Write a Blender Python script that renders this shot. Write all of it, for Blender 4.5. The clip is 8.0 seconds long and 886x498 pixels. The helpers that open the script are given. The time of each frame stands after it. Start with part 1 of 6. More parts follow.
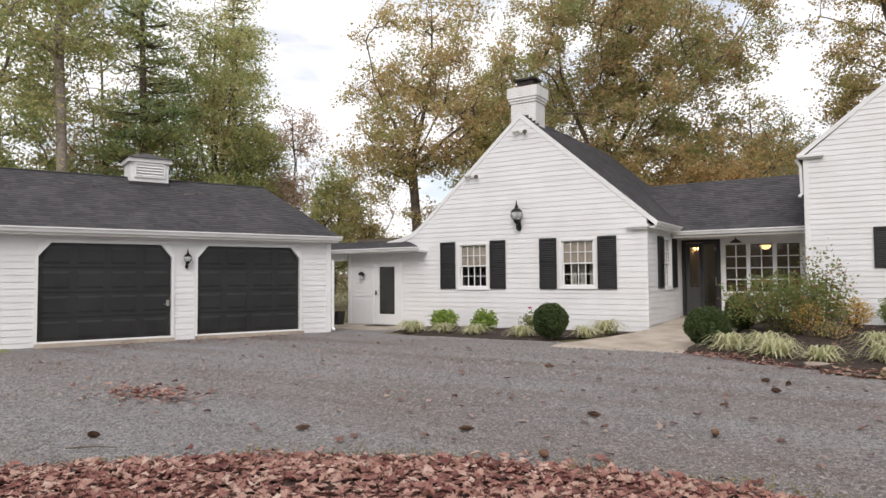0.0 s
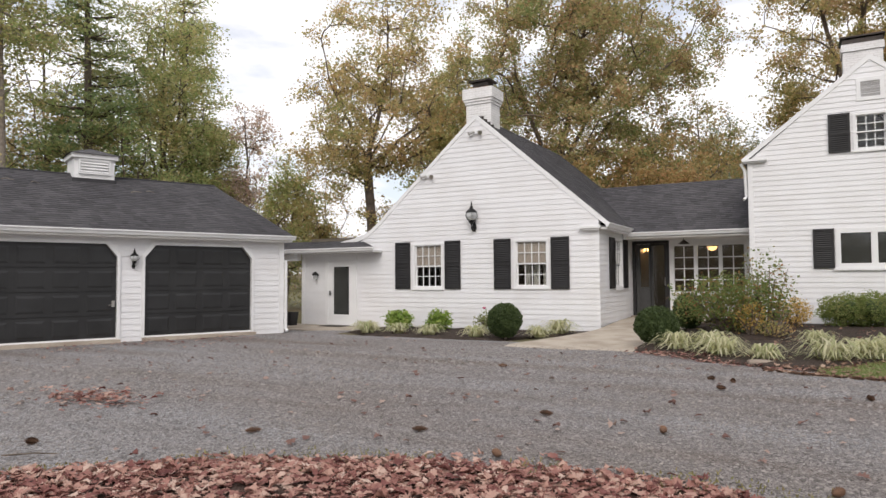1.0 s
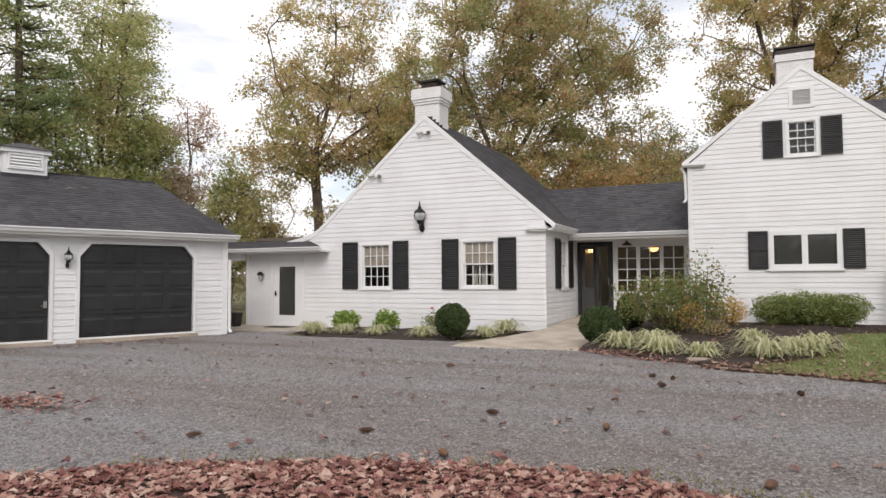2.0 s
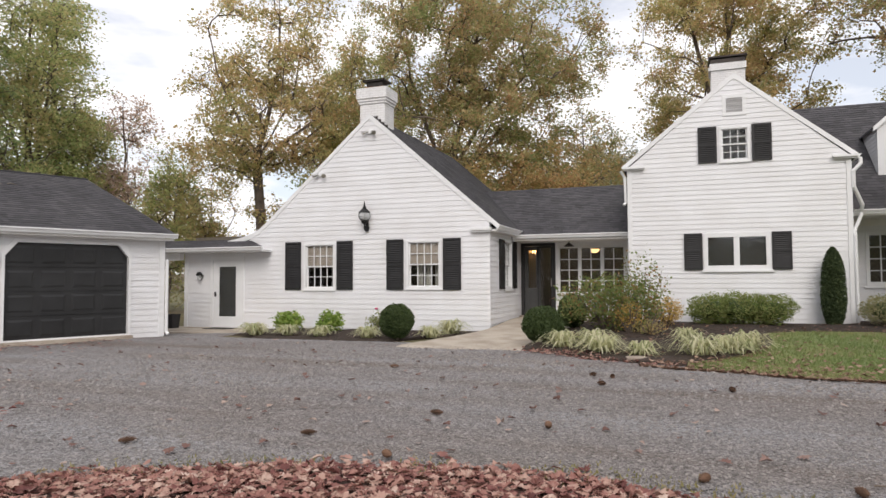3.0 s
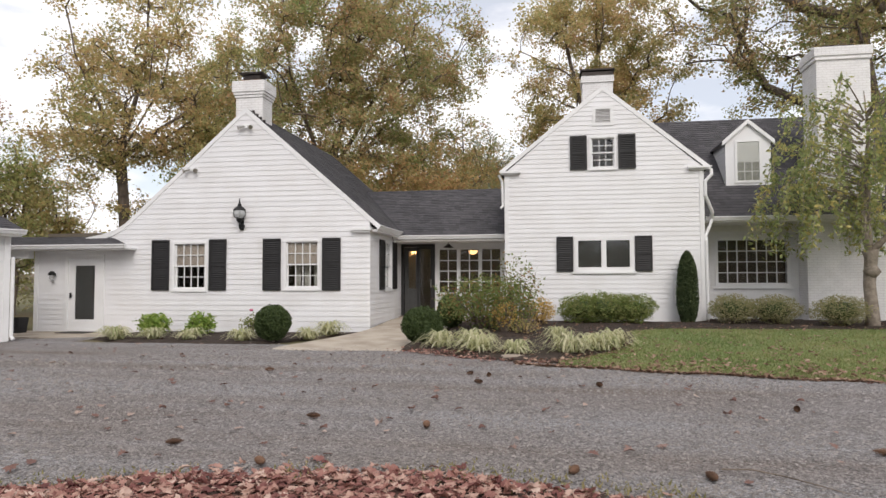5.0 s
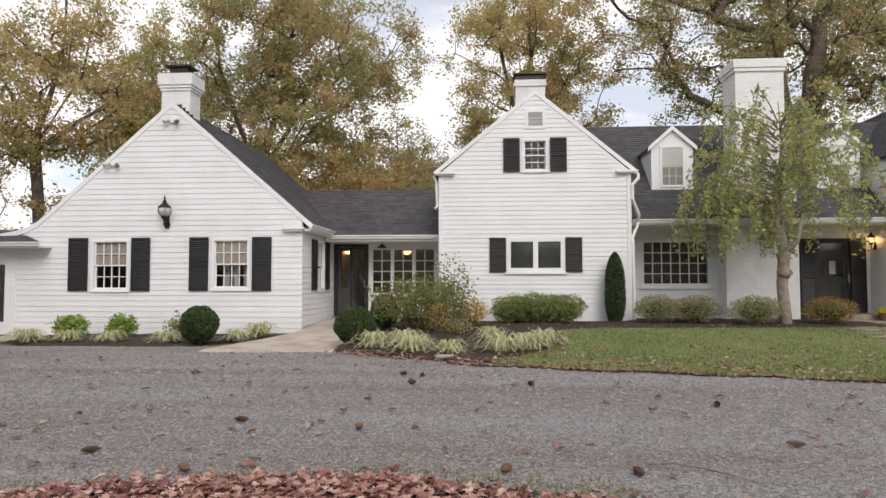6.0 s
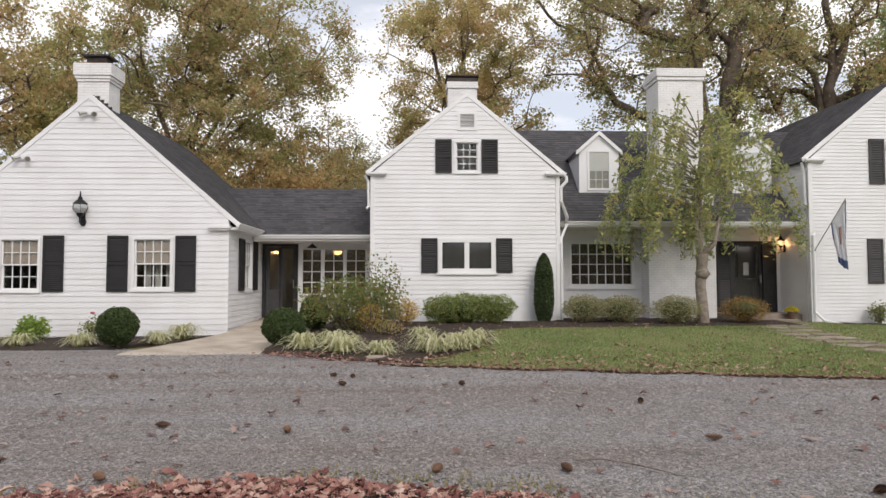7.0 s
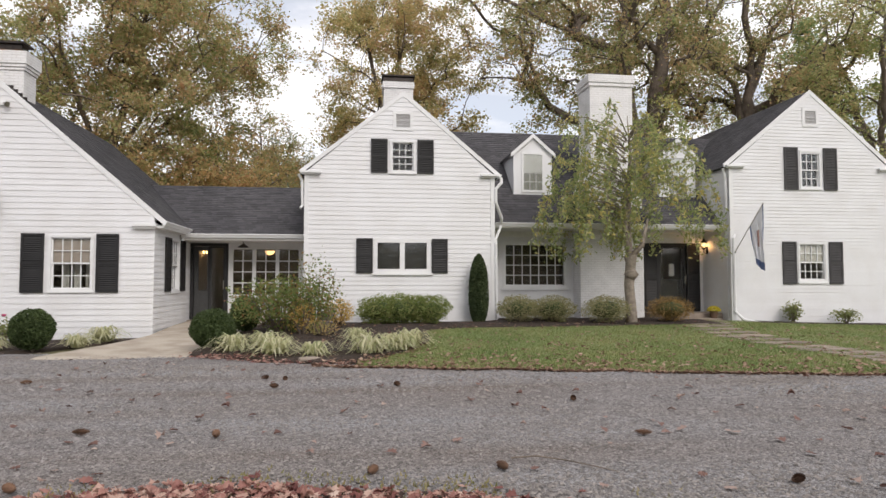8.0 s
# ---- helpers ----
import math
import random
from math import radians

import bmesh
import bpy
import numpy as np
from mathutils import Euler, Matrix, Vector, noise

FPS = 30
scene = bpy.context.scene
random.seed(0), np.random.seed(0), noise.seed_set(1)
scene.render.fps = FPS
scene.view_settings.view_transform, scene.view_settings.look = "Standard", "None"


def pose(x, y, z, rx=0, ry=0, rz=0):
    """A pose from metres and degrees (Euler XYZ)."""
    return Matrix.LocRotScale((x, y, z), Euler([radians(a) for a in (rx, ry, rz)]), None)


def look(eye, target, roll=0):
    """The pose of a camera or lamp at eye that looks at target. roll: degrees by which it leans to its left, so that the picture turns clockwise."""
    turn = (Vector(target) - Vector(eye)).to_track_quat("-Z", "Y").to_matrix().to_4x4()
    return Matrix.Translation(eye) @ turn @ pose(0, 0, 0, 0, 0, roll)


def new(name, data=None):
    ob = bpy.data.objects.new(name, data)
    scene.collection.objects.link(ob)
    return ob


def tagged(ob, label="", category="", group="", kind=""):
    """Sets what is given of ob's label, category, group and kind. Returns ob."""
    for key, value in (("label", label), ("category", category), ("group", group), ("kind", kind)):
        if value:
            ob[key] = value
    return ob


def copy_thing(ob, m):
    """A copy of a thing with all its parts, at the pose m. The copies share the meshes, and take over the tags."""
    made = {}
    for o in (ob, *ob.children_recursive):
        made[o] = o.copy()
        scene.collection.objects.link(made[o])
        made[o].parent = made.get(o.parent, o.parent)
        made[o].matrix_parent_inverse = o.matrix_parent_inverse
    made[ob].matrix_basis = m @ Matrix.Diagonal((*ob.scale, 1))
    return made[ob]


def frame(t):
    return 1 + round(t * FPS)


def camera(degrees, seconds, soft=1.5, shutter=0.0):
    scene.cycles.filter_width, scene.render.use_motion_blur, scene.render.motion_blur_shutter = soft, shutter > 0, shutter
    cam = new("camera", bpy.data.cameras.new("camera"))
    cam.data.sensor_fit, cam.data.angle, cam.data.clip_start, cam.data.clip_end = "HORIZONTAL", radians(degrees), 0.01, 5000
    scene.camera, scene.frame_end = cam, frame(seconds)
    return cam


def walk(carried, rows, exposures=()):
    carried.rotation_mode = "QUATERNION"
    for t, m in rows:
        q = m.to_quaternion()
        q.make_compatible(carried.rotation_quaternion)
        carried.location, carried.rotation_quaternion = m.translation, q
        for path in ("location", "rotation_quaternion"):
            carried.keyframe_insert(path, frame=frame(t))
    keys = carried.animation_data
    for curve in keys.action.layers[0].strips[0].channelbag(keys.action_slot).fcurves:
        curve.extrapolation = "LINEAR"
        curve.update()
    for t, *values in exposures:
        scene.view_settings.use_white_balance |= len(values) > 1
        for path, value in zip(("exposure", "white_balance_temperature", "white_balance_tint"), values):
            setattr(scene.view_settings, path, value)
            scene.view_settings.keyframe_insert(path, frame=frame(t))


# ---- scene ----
# The camera turns slowly on the spot, from the garage to the front of the house.
cam = camera(67.24, 8.0)
PATH = [
    (0.0, 0.016, -0.095, 1.445, 32.90, 2.60, 0.40), (0.5, 0.018, -0.092, 1.445, 30.94, 2.60, 0.39),
    (1.0, 0.018, -0.078, 1.443, 29.06, 2.60, 0.36), (1.5, 0.016, -0.065, 1.440, 26.93, 2.60, 0.34),
    (3.0, 0.015, -0.046, 1.432, 19.88, 2.64, 0.27), (3.5, 0.013, -0.032, 1.429, 17.61, 2.66, 0.25),
    (4.0, 0.014, -0.023, 1.428, 15.16, 2.66, 0.22), (4.5, 0.010, -0.015, 1.426, 12.40, 2.67, 0.19),
    (6.0, -0.003, 0.035, 1.414, 3.91, 2.73, 0.08), (6.5, -0.007, 0.048, 1.411, 0.92, 2.76, 0.06),
    (7.0, -0.008, 0.064, 1.405, -1.98, 2.79, 0.05), (7.5, -0.012, 0.088, 1.396, -4.87, 2.83, 0.05),
    (8.0, -0.020, 0.113, 1.385, -7.58, 2.89, 0.05),
]
walk(cam, [(t, pose(x, y, z, 90 + p, r, w)) for t, x, y, z, w, p, r in PATH], [(0.0, 0.27, 6560, 12), (8.0, 0.27, 6560, 12)])

# ---- sky and sun: bright thin cloud with a few blue gaps ----
world = bpy.data.worlds.new("world")
scene.world = world
world.use_nodes = True
wn, wl = world.node_tree.nodes, world.node_tree.links
sky = wn.new("ShaderNodeTexSky")
sky.sky_type, sky.sun_disc = "NISHITA", False
sky.sun_elevation, sky.sun_rotation = radians(40), radians(158)
wtc = wn.new("ShaderNodeTexCoord")
wmap = wn.new("ShaderNodeMapping")
wmap.inputs["Scale"].default_value = (1.6, 1.6, 5.0)
wnoise = wn.new("ShaderNodeTexNoise")
wnoise.inputs["Scale"].default_value, wnoise.inputs["Detail"].default_value = 2.2, 6.0
wramp = wn.new("ShaderNodeValToRGB")
wramp.color_ramp.elements[0].position, wramp.color_ramp.elements[1].position = 0.40, 0.53
wramp.color_ramp.elements[0].color = (0.5, 0.5, 0.5, 1)
wmix = wn.new("ShaderNodeMix")
wmix.data_type = "RGBA"
wmix.inputs["B"].default_value = (9.7, 9.72, 9.95, 1)
wl.new(wtc.outputs["Generated"], wmap.inputs["Vector"])
wl.new(wmap.outputs["Vector"], wnoise.inputs["Vector"])
wl.new(wnoise.outputs["Fac"], wramp.inputs["Fac"])
wl.new(wramp.outputs["Color"], wmix.inputs["Factor"])
wl.new(sky.outputs["Color"], wmix.inputs["A"])
wl.new(wmix.outputs["Result"], wn["Background"].inputs["Color"])
wn["Background"].inputs["Strength"].default_value = 0.10
sun = new("sun", bpy.data.lights.new("sun", "SUN"))
sun.data.energy, sun.data.angle, sun.data.color = 1.58, radians(34), (1.0, 0.95, 0.88)
sun.matrix_world = look((6, -15, 13.5), (0, 0, 0))

# ---- materials ----
def material(name, base, rough=0.6, metal=0.0, vary=0.12, scale=6.0, fine=60.0, bump=0.15, second=None, island=0.0, obrand=0.0, spec=0.4, dist=0.01):
    """A surface with variation at two scales and a fine relief."""
    m = bpy.data.materials.new(name)
    m.use_nodes = True
    n, l = m.node_tree.nodes, m.node_tree.links
    b = n["Principled BSDF"]
    b.inputs["Roughness"].default_value, b.inputs["Metallic"].default_value = rough, metal
    b.inputs["Specular IOR Level"].default_value = spec
    tc = n.new("ShaderNodeTexCoord")
    geo = n.new("ShaderNodeNewGeometry")
    big = n.new("ShaderNodeTexNoise")
    big.inputs["Scale"].default_value, big.inputs["Detail"].default_value = scale, 5
    small = n.new("ShaderNodeTexNoise")
    small.inputs["Scale"].default_value, small.inputs["Detail"].default_value = fine, 4
    for t in (big, small):
        l.new(geo.outputs["Position"], t.inputs["Vector"])
    mix = n.new("ShaderNodeMix")
    mix.data_type = "RGBA"
    dark = second or tuple(c * (1 - 2.2 * vary) for c in base)
    mix.inputs["A"].default_value, mix.inputs["B"].default_value = (*dark, 1), (*base, 1)
    ramp = n.new("ShaderNodeMapRange")
    ramp.inputs["From Min"].default_value, ramp.inputs["From Max"].default_value = 0.3, 0.62
    l.new(big.outputs["Fac"], ramp.inputs["Value"])
    l.new(ramp.outputs["Result"], mix.inputs["Factor"])
    value = n.new("ShaderNodeMath")
    value.operation = "MULTIPLY_ADD"
    value.inputs[1].default_value, value.inputs[2].default_value = vary * 2.5, 1 - vary * 1.25
    l.new(small.outputs["Fac"], value.inputs[0])
    hsv = n.new("ShaderNodeHueSaturation")
    l.new(mix.outputs["Result"], hsv.inputs["Color"])
    last = value.outputs[0]
    for amount, node, out in ((island, geo, "Random Per Island"), (obrand, n.new("ShaderNodeObjectInfo"), "Random")):
        if amount:
            a = n.new("ShaderNodeMath")
            a.operation = "MULTIPLY_ADD"
            a.inputs[1].default_value, a.inputs[2].default_value = amount * 2, 1 - amount
            l.new(node.outputs[out], a.inputs[0])
            p = n.new("ShaderNodeMath")
            p.operation = "MULTIPLY"
            l.new(a.outputs[0], p.inputs[0])
            l.new(last, p.inputs[1])
            last = p.outputs[0]
    l.new(last, hsv.inputs["Value"])
    l.new(hsv.outputs["Color"], b.inputs["Base Color"])
    if bump:
        bp = n.new("ShaderNodeBump")
        bp.inputs["Strength"].default_value, bp.inputs["Distance"].default_value = bump, dist
        l.new(small.outputs["Fac"], bp.inputs["Height"])
        l.new(bp.outputs["Normal"], b.inputs["Normal"])
    return m


def leafy(name, colours, translucent=0.5, rough=0.6, clump_scale=0.5, amount=1.5):
    """Leaves whose tint differs from leaf to leaf, partly letting light through."""
    m = bpy.data.materials.new(name)
    m.use_nodes = True
    n, l = m.node_tree.nodes, m.node_tree.links
    b = n["Principled BSDF"]
    b.inputs["Roughness"].default_value, b.inputs["Specular IOR Level"].default_value = rough, 0.25
    geo = n.new("ShaderNodeNewGeometry")
    ramp = n.new("ShaderNodeValToRGB")
    e = ramp.color_ramp.elements
    while len(e) < len(colours):
        e.new(0.5)
    for i, c in enumerate(colours):
        e[i].position, e[i].color = i / (len(colours) - 1), (*c, 1)
    clump = n.new("ShaderNodeTexNoise")
    clump.inputs["Scale"].default_value, clump.inputs["Detail"].default_value = clump_scale, 3
    l.new(geo.outputs["Position"], clump.inputs["Vector"])
    a = n.new("ShaderNodeMath")
    a.operation = "MULTIPLY_ADD"
    a.inputs[1].default_value, a.inputs[2].default_value = amount, 0.14 - amount / 2
    l.new(clump.outputs["Fac"], a.inputs[0])
    s = n.new("ShaderNodeMath")
    s.operation = "MULTIPLY_ADD"
    s.inputs[1].default_value = 0.75
    l.new(geo.outputs["Random Per Island"], s.inputs[0])
    l.new(a.outputs[0], s.inputs[2])
    l.new(s.outputs[0], ramp.inputs["Fac"])
    l.new(ramp.outputs["Color"], b.inputs["Base Color"])
    tr = n.new("ShaderNodeBsdfTranslucent")
    l.new(ramp.outputs["Color"], tr.inputs["Color"])
    mx = n.new("ShaderNodeMixShader")
    mx.inputs["Fac"].default_value = translucent
    l.new(b.outputs["BSDF"], mx.inputs[1])
    l.new(tr.outputs["BSDF"], mx.inputs[2])
    l.new(mx.outputs["Shader"], n["Material Output"].inputs["Surface"])
    return m


def brick_bump(m, w, h, strength=0.9, dist=0.012):
    """Adds a relief of brick joints to a painted masonry material."""
    n, l = m.node_tree.nodes, m.node_tree.links
    geo = n.new("ShaderNodeNewGeometry")
    sep, comb, add = n.new("ShaderNodeSeparateXYZ"), n.new("ShaderNodeCombineXYZ"), n.new("ShaderNodeMath")
    l.new(geo.outputs["Position"], sep.inputs[0])
    l.new(sep.outputs["X"], add.inputs[0])
    l.new(sep.outputs["Y"], add.inputs[1])
    l.new(add.outputs[0], comb.inputs["X"])
    l.new(sep.outputs["Z"], comb.inputs["Y"])
    t = n.new("ShaderNodeTexBrick")
    t.inputs["Scale"].default_value = 1.0
    t.inputs["Brick Width"].default_value, t.inputs["Row Height"].default_value, t.inputs["Mortar Size"].default_value = w, h, 0.009
    l.new(comb.outputs[0], t.inputs["Vector"])
    b = n["Principled BSDF"]
    dirt = n.new("ShaderNodeMix")
    dirt.data_type, dirt.blend_type = "RGBA", "MULTIPLY"
    dirt.inputs["B"].default_value = (0.88, 0.87, 0.86, 1)
    l.new(t.outputs["Fac"], dirt.inputs["Factor"])
    l.new(b.inputs["Base Color"].links[0].from_socket, dirt.inputs["A"])
    l.new(dirt.outputs["Result"], b.inputs["Base Color"])
    bp = n.new("ShaderNodeBump")
    bp.inputs["Strength"].default_value, bp.inputs["Distance"].default_value, bp.invert = strength, dist, True
    l.new(t.outputs["Fac"], bp.inputs["Height"])
    l.new(bp.outputs["Normal"], n["Principled BSDF"].inputs["Normal"])
    return m


def glass_pane(name, tint=(1, 1, 1), gloss=0.12):
    """Window glass: clear, with a mirror layer that grows towards grazing angles."""
    m = bpy.data.materials.new(name)
    m.use_nodes = True
    n, l = m.node_tree.nodes, m.node_tree.links
    n.remove(n["Principled BSDF"])
    t, g, mx, lw = n.new("ShaderNodeBsdfTransparent"), n.new("ShaderNodeBsdfGlossy"), n.new("ShaderNodeMixShader"), n.new("ShaderNodeFresnel")
    t.inputs["Color"].default_value = (*tint, 1)
    g.inputs["Roughness"].default_value = 0.02
    lw.inputs["IOR"].default_value = 1.5
    a = n.new("ShaderNodeMath")
    a.operation = "ADD"
    a.inputs[1].default_value = gloss
    l.new(lw.outputs[0], a.inputs[0])
    l.new(a.outputs[0], mx.inputs["Fac"])
    l.new(t.outputs[0], mx.inputs[1])
    l.new(g.outputs[0], mx.inputs[2])
    l.new(mx.outputs[0], n["Material Output"].inputs["Surface"])
    return m


def glow(name, colour, strength):
    m = bpy.data.materials.new(name)
    m.use_nodes = True
    b = m.node_tree.nodes["Principled BSDF"]
    b.inputs["Base Color"].default_value = (*colour, 1)
    b.inputs["Emission Color"].default_value, b.inputs["Emission Strength"].default_value = (*colour, 1), strength
    return m


def gravel(name):
    """Crushed stone: cells of differing grey, worn brownish wheel tracks."""
    m = material(name, (0.255, 0.246, 0.248), 0.92, vary=0.12, scale=0.55, fine=90, bump=0, second=(0.178, 0.148, 0.132), spec=0.25)
    n, l = m.node_tree.nodes, m.node_tree.links
    b = n["Principled BSDF"]
    geo = n.new("ShaderNodeNewGeometry")
    # wheel tracks: stretch the broad variation along the drive
    stretch = n.new("ShaderNodeMapping")
    stretch.inputs["Scale"].default_value = (0.22, 1.5, 1.0)
    stretch.inputs["Rotation"].default_value = (0, 0, radians(12))
    l.new(geo.outputs["Position"], stretch.inputs["Vector"])
    broad = [q for q in n if q.bl_idname == "ShaderNodeTexNoise"][0]
    l.new(stretch.outputs["Vector"], broad.inputs["Vector"])
    v = n.new("ShaderNodeTexVoronoi")
    v.inputs["Scale"].default_value = 75
    l.new(geo.outputs["Position"], v.inputs["Vector"])
    src = b.inputs["Base Color"].links[0].from_socket
    sep = n.new("ShaderNodeSeparateColor")
    l.new(v.outputs["Color"], sep.inputs[0])
    k = n.new("ShaderNodeMapRange")
    k.inputs["To Min"].default_value, k.inputs["To Max"].default_value = 0.45, 1.5
    l.new(sep.outputs["Red"], k.inputs["Value"])
    h = n.new("ShaderNodeHueSaturation")
    l.new(src, h.inputs["Color"])
    coarse = n.new("ShaderNodeTexNoise")
    coarse.inputs["Scale"].default_value, coarse.inputs["Detail"].default_value, coarse.inputs["Roughness"].default_value = 13, 8, 0.85
    l.new(geo.outputs["Position"], coarse.inputs["Vector"])
    k2 = n.new("ShaderNodeMapRange")
    k2.inputs["From Min"].default_value, k2.inputs["From Max"].default_value = 0.3, 0.7
    k2.inputs["To Min"].default_value, k2.inputs["To Max"].default_value = 0.5, 1.5
    l.new(coarse.outputs["Fac"], k2.inputs["Value"])
    both = n.new("ShaderNodeMath")
    both.operation = "MULTIPLY"
    l.new(k.outputs[0], both.inputs[0])
    l.new(k2.outputs[0], both.inputs[1])
    l.new(both.outputs[0], h.inputs["Value"])
    l.new(h.outputs[0], b.inputs["Base Color"])
    bp = n.new("ShaderNodeBump")
    bp.inputs["Strength"].default_value, bp.inputs["Distance"].default_value, bp.invert = 1.0, 0.012, True
    l.new(v.outputs["Distance"], bp.inputs["Height"])
    l.new(bp.outputs["Normal"], b.inputs["Normal"])
    return m


WHITE = material("white_siding", (0.725, 0.725, 0.74), 0.5, vary=0.035, scale=1.3, fine=25, bump=0.04, obrand=0.018, island=0.018, second=(0.675, 0.668, 0.672))
TRIM = material("white_trim", (0.76, 0.76, 0.765), 0.42, vary=0.03, scale=2, fine=30, bump=0.03)
SOFFIT = material("white_soffit", (0.78, 0.77, 0.74), 0.6, vary=0.03, bump=0.03)
BRICKW = brick_bump(material("white_painted_brick", (0.80, 0.79, 0.79), 0.55, vary=0.05, scale=3, fine=40), 0.21, 0.073)
BLACK = material("black_paint", (0.021, 0.020, 0.021), 0.55, vary=0.15, scale=3, fine=40, bump=0.05)
FADED = material("faded_black_paint", (0.055, 0.052, 0.054), 0.6, vary=0.15, scale=3, fine=40, bump=0.05)
VENT = material("grey_louvre_paint", (0.42, 0.41, 0.41), 0.6, vary=0.08)
SCREEN = material("insect_screen", (0.036, 0.039, 0.037), 0.7, vary=0.08, fine=200)
DOORBLK = material("black_garage_paint", (0.025, 0.025, 0.026), 0.38, vary=0.2, scale=1.6, fine=50, bump=0.05)
IRON = material("black_iron", (0.018, 0.018, 0.018), 0.35, 0.4, vary=0.2)
SHINGLE = material("asphalt_shingle", (0.080, 0.077, 0.082), 0.9, vary=0.22, scale=0.7, fine=120, bump=0.5, island=0.22, second=(0.060, 0.058, 0.063), spec=0.2)
ROOFDECK = material("dark_roof_edge", (0.055, 0.054, 0.058), 0.9, vary=0.1, spec=0.2)
METAL = material("dark_metal_cap", (0.06, 0.05, 0.045), 0.5, 0.6, vary=0.25)
RUST = material("rusty_flashing", (0.30, 0.15, 0.06), 0.8, vary=0.3)
CHROME = material("satin_metal", (0.55, 0.53, 0.5), 0.3, 1.0, vary=0.05, bump=0)
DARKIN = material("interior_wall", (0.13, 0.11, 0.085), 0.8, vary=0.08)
CURTAIN = material("beige_shade", (0.48, 0.41, 0.36), 0.85, vary=0.06, fine=90, bump=0.1)
LACE = material("white_curtain", (0.75, 0.73, 0.68), 0.9, vary=0.08, fine=60)
GLASS = glass_pane("window_glass", (0.91, 0.92, 0.91), 0.0)
SCREENGLASS = glass_pane("dark_glass", (0.8, 0.8, 0.78), 0.02)
DOORSCREEN = material("grey_door_screen", (0.032, 0.034, 0.032), 0.7, vary=0.12, scale=2, fine=200)
# lantern glass: bright reflections painted as a pale, half-opaque colour
LAMPGLASS = material("reflection_pale_glass", (0.66, 0.68, 0.68), 0.12, vary=0.1, scale=20, fine=60, bump=0.1)
LAMPGLASS.node_tree.nodes["Principled BSDF"].inputs["Alpha"].default_value = 0.55
BULB = glow("warm_bulb", (1.0, 0.55, 0.2), 9.0)
OPAL = glow("warm_opal_glass", (1.0, 0.62, 0.24), 2.2)
CONCRETE = material("pale_concrete", (0.43, 0.375, 0.31), 0.85, vary=0.14, scale=1.7, fine=40, bump=0.25, second=(0.29, 0.24, 0.19))
STONE = material("brown_flagstone", (0.27, 0.22, 0.18), 0.85, vary=0.15, scale=3, fine=30, bump=0.3, obrand=0.2, second=(0.18, 0.145, 0.12))
MOULD = material("leaf_mould", (0.085, 0.05, 0.04), 0.95, vary=0.3, scale=5, fine=40, bump=1.0, second=(0.05, 0.032, 0.025), dist=0.03)
MULCH = material("dark_mulch", (0.060, 0.040, 0.030), 0.95, vary=0.3, scale=9, fine=55, bump=1.0, second=(0.025, 0.018, 0.014), dist=0.04)
GRAVEL = gravel("grey_gravel")
STONES = material("loose_gravel_stones", (0.225, 0.208, 0.203), 0.85, vary=0.15, scale=0.4, fine=60, bump=0.3, island=0.42, second=(0.22, 0.195, 0.175))
GRASS = material("lawn_turf", (0.17, 0.21, 0.085), 0.9, vary=0.25, scale=0.9, fine=35, bump=0.8, second=(0.20, 0.18, 0.09), dist=0.03)
FIELD = material("rough_grass", (0.13, 0.125, 0.055), 0.95, vary=0.25, scale=0.15, fine=9, bump=0.8, second=(0.12, 0.09, 0.05), dist=0.05)
DRYBLADE = leafy("verge_blades", [(0.16, 0.17, 0.06), (0.26, 0.23, 0.10), (0.34, 0.27, 0.14)], 0.3)
BLADE = leafy("grass_blades", [(0.14, 0.20, 0.065), (0.22, 0.27, 0.10), (0.33, 0.32, 0.15)], 0.3)
BARK = material("grey_bark", (0.20, 0.16, 0.13), 0.9, vary=0.3, scale=3, fine=25, bump=1.0, second=(0.10, 0.08, 0.065), dist=0.05)
PALEBARK = material("pale_bark", (0.31, 0.265, 0.22), 0.85, vary=0.25, scale=8, fine=40, bump=0.8, second=(0.17, 0.14, 0.11), dist=0.02)
L_BROWN = leafy("brown_leaves", [(0.13, 0.075, 0.055), (0.29, 0.18, 0.13), (0.46, 0.34, 0.26)], 0.15, 0.8, 2.0, 0.6)
L_OAK = leafy("oak_leaves", [(0.25, 0.31, 0.12), (0.39, 0.395, 0.17), (0.52, 0.425, 0.22), (0.57, 0.36, 0.20)], 0.55)
L_OLIVE = leafy("olive_leaves", [(0.25, 0.34, 0.13), (0.39, 0.44, 0.18), (0.52, 0.50, 0.23), (0.60, 0.48, 0.24)], 0.55)
L_GOLD = leafy("golden_leaves", [(0.33, 0.36, 0.15), (0.50, 0.45, 0.20), (0.64, 0.50, 0.25), (0.64, 0.43, 0.24)], 0.55)
L_RUST = leafy("russet_leaves", [(0.32, 0.33, 0.13), (0.46, 0.38, 0.17), (0.56, 0.38, 0.18), (0.52, 0.30, 0.16)], 0.55)
L_PINK = leafy("pinkish_leaves", [(0.42, 0.37, 0.24), (0.58, 0.46, 0.35), (0.66, 0.48, 0.4), (0.68, 0.55, 0.46)], 0.55)
L_PINE = leafy("pine_needles", [(0.20, 0.29, 0.14), (0.30, 0.38, 0.17), (0.40, 0.44, 0.20), (0.50, 0.47, 0.22)], 0.5)
L_GREEN = leafy("green_leaves", [(0.12, 0.17, 0.05), (0.18, 0.24, 0.07), (0.26, 0.29, 0.1), (0.34, 0.31, 0.13)], 0.4, 0.9, 3.0, 0.8)
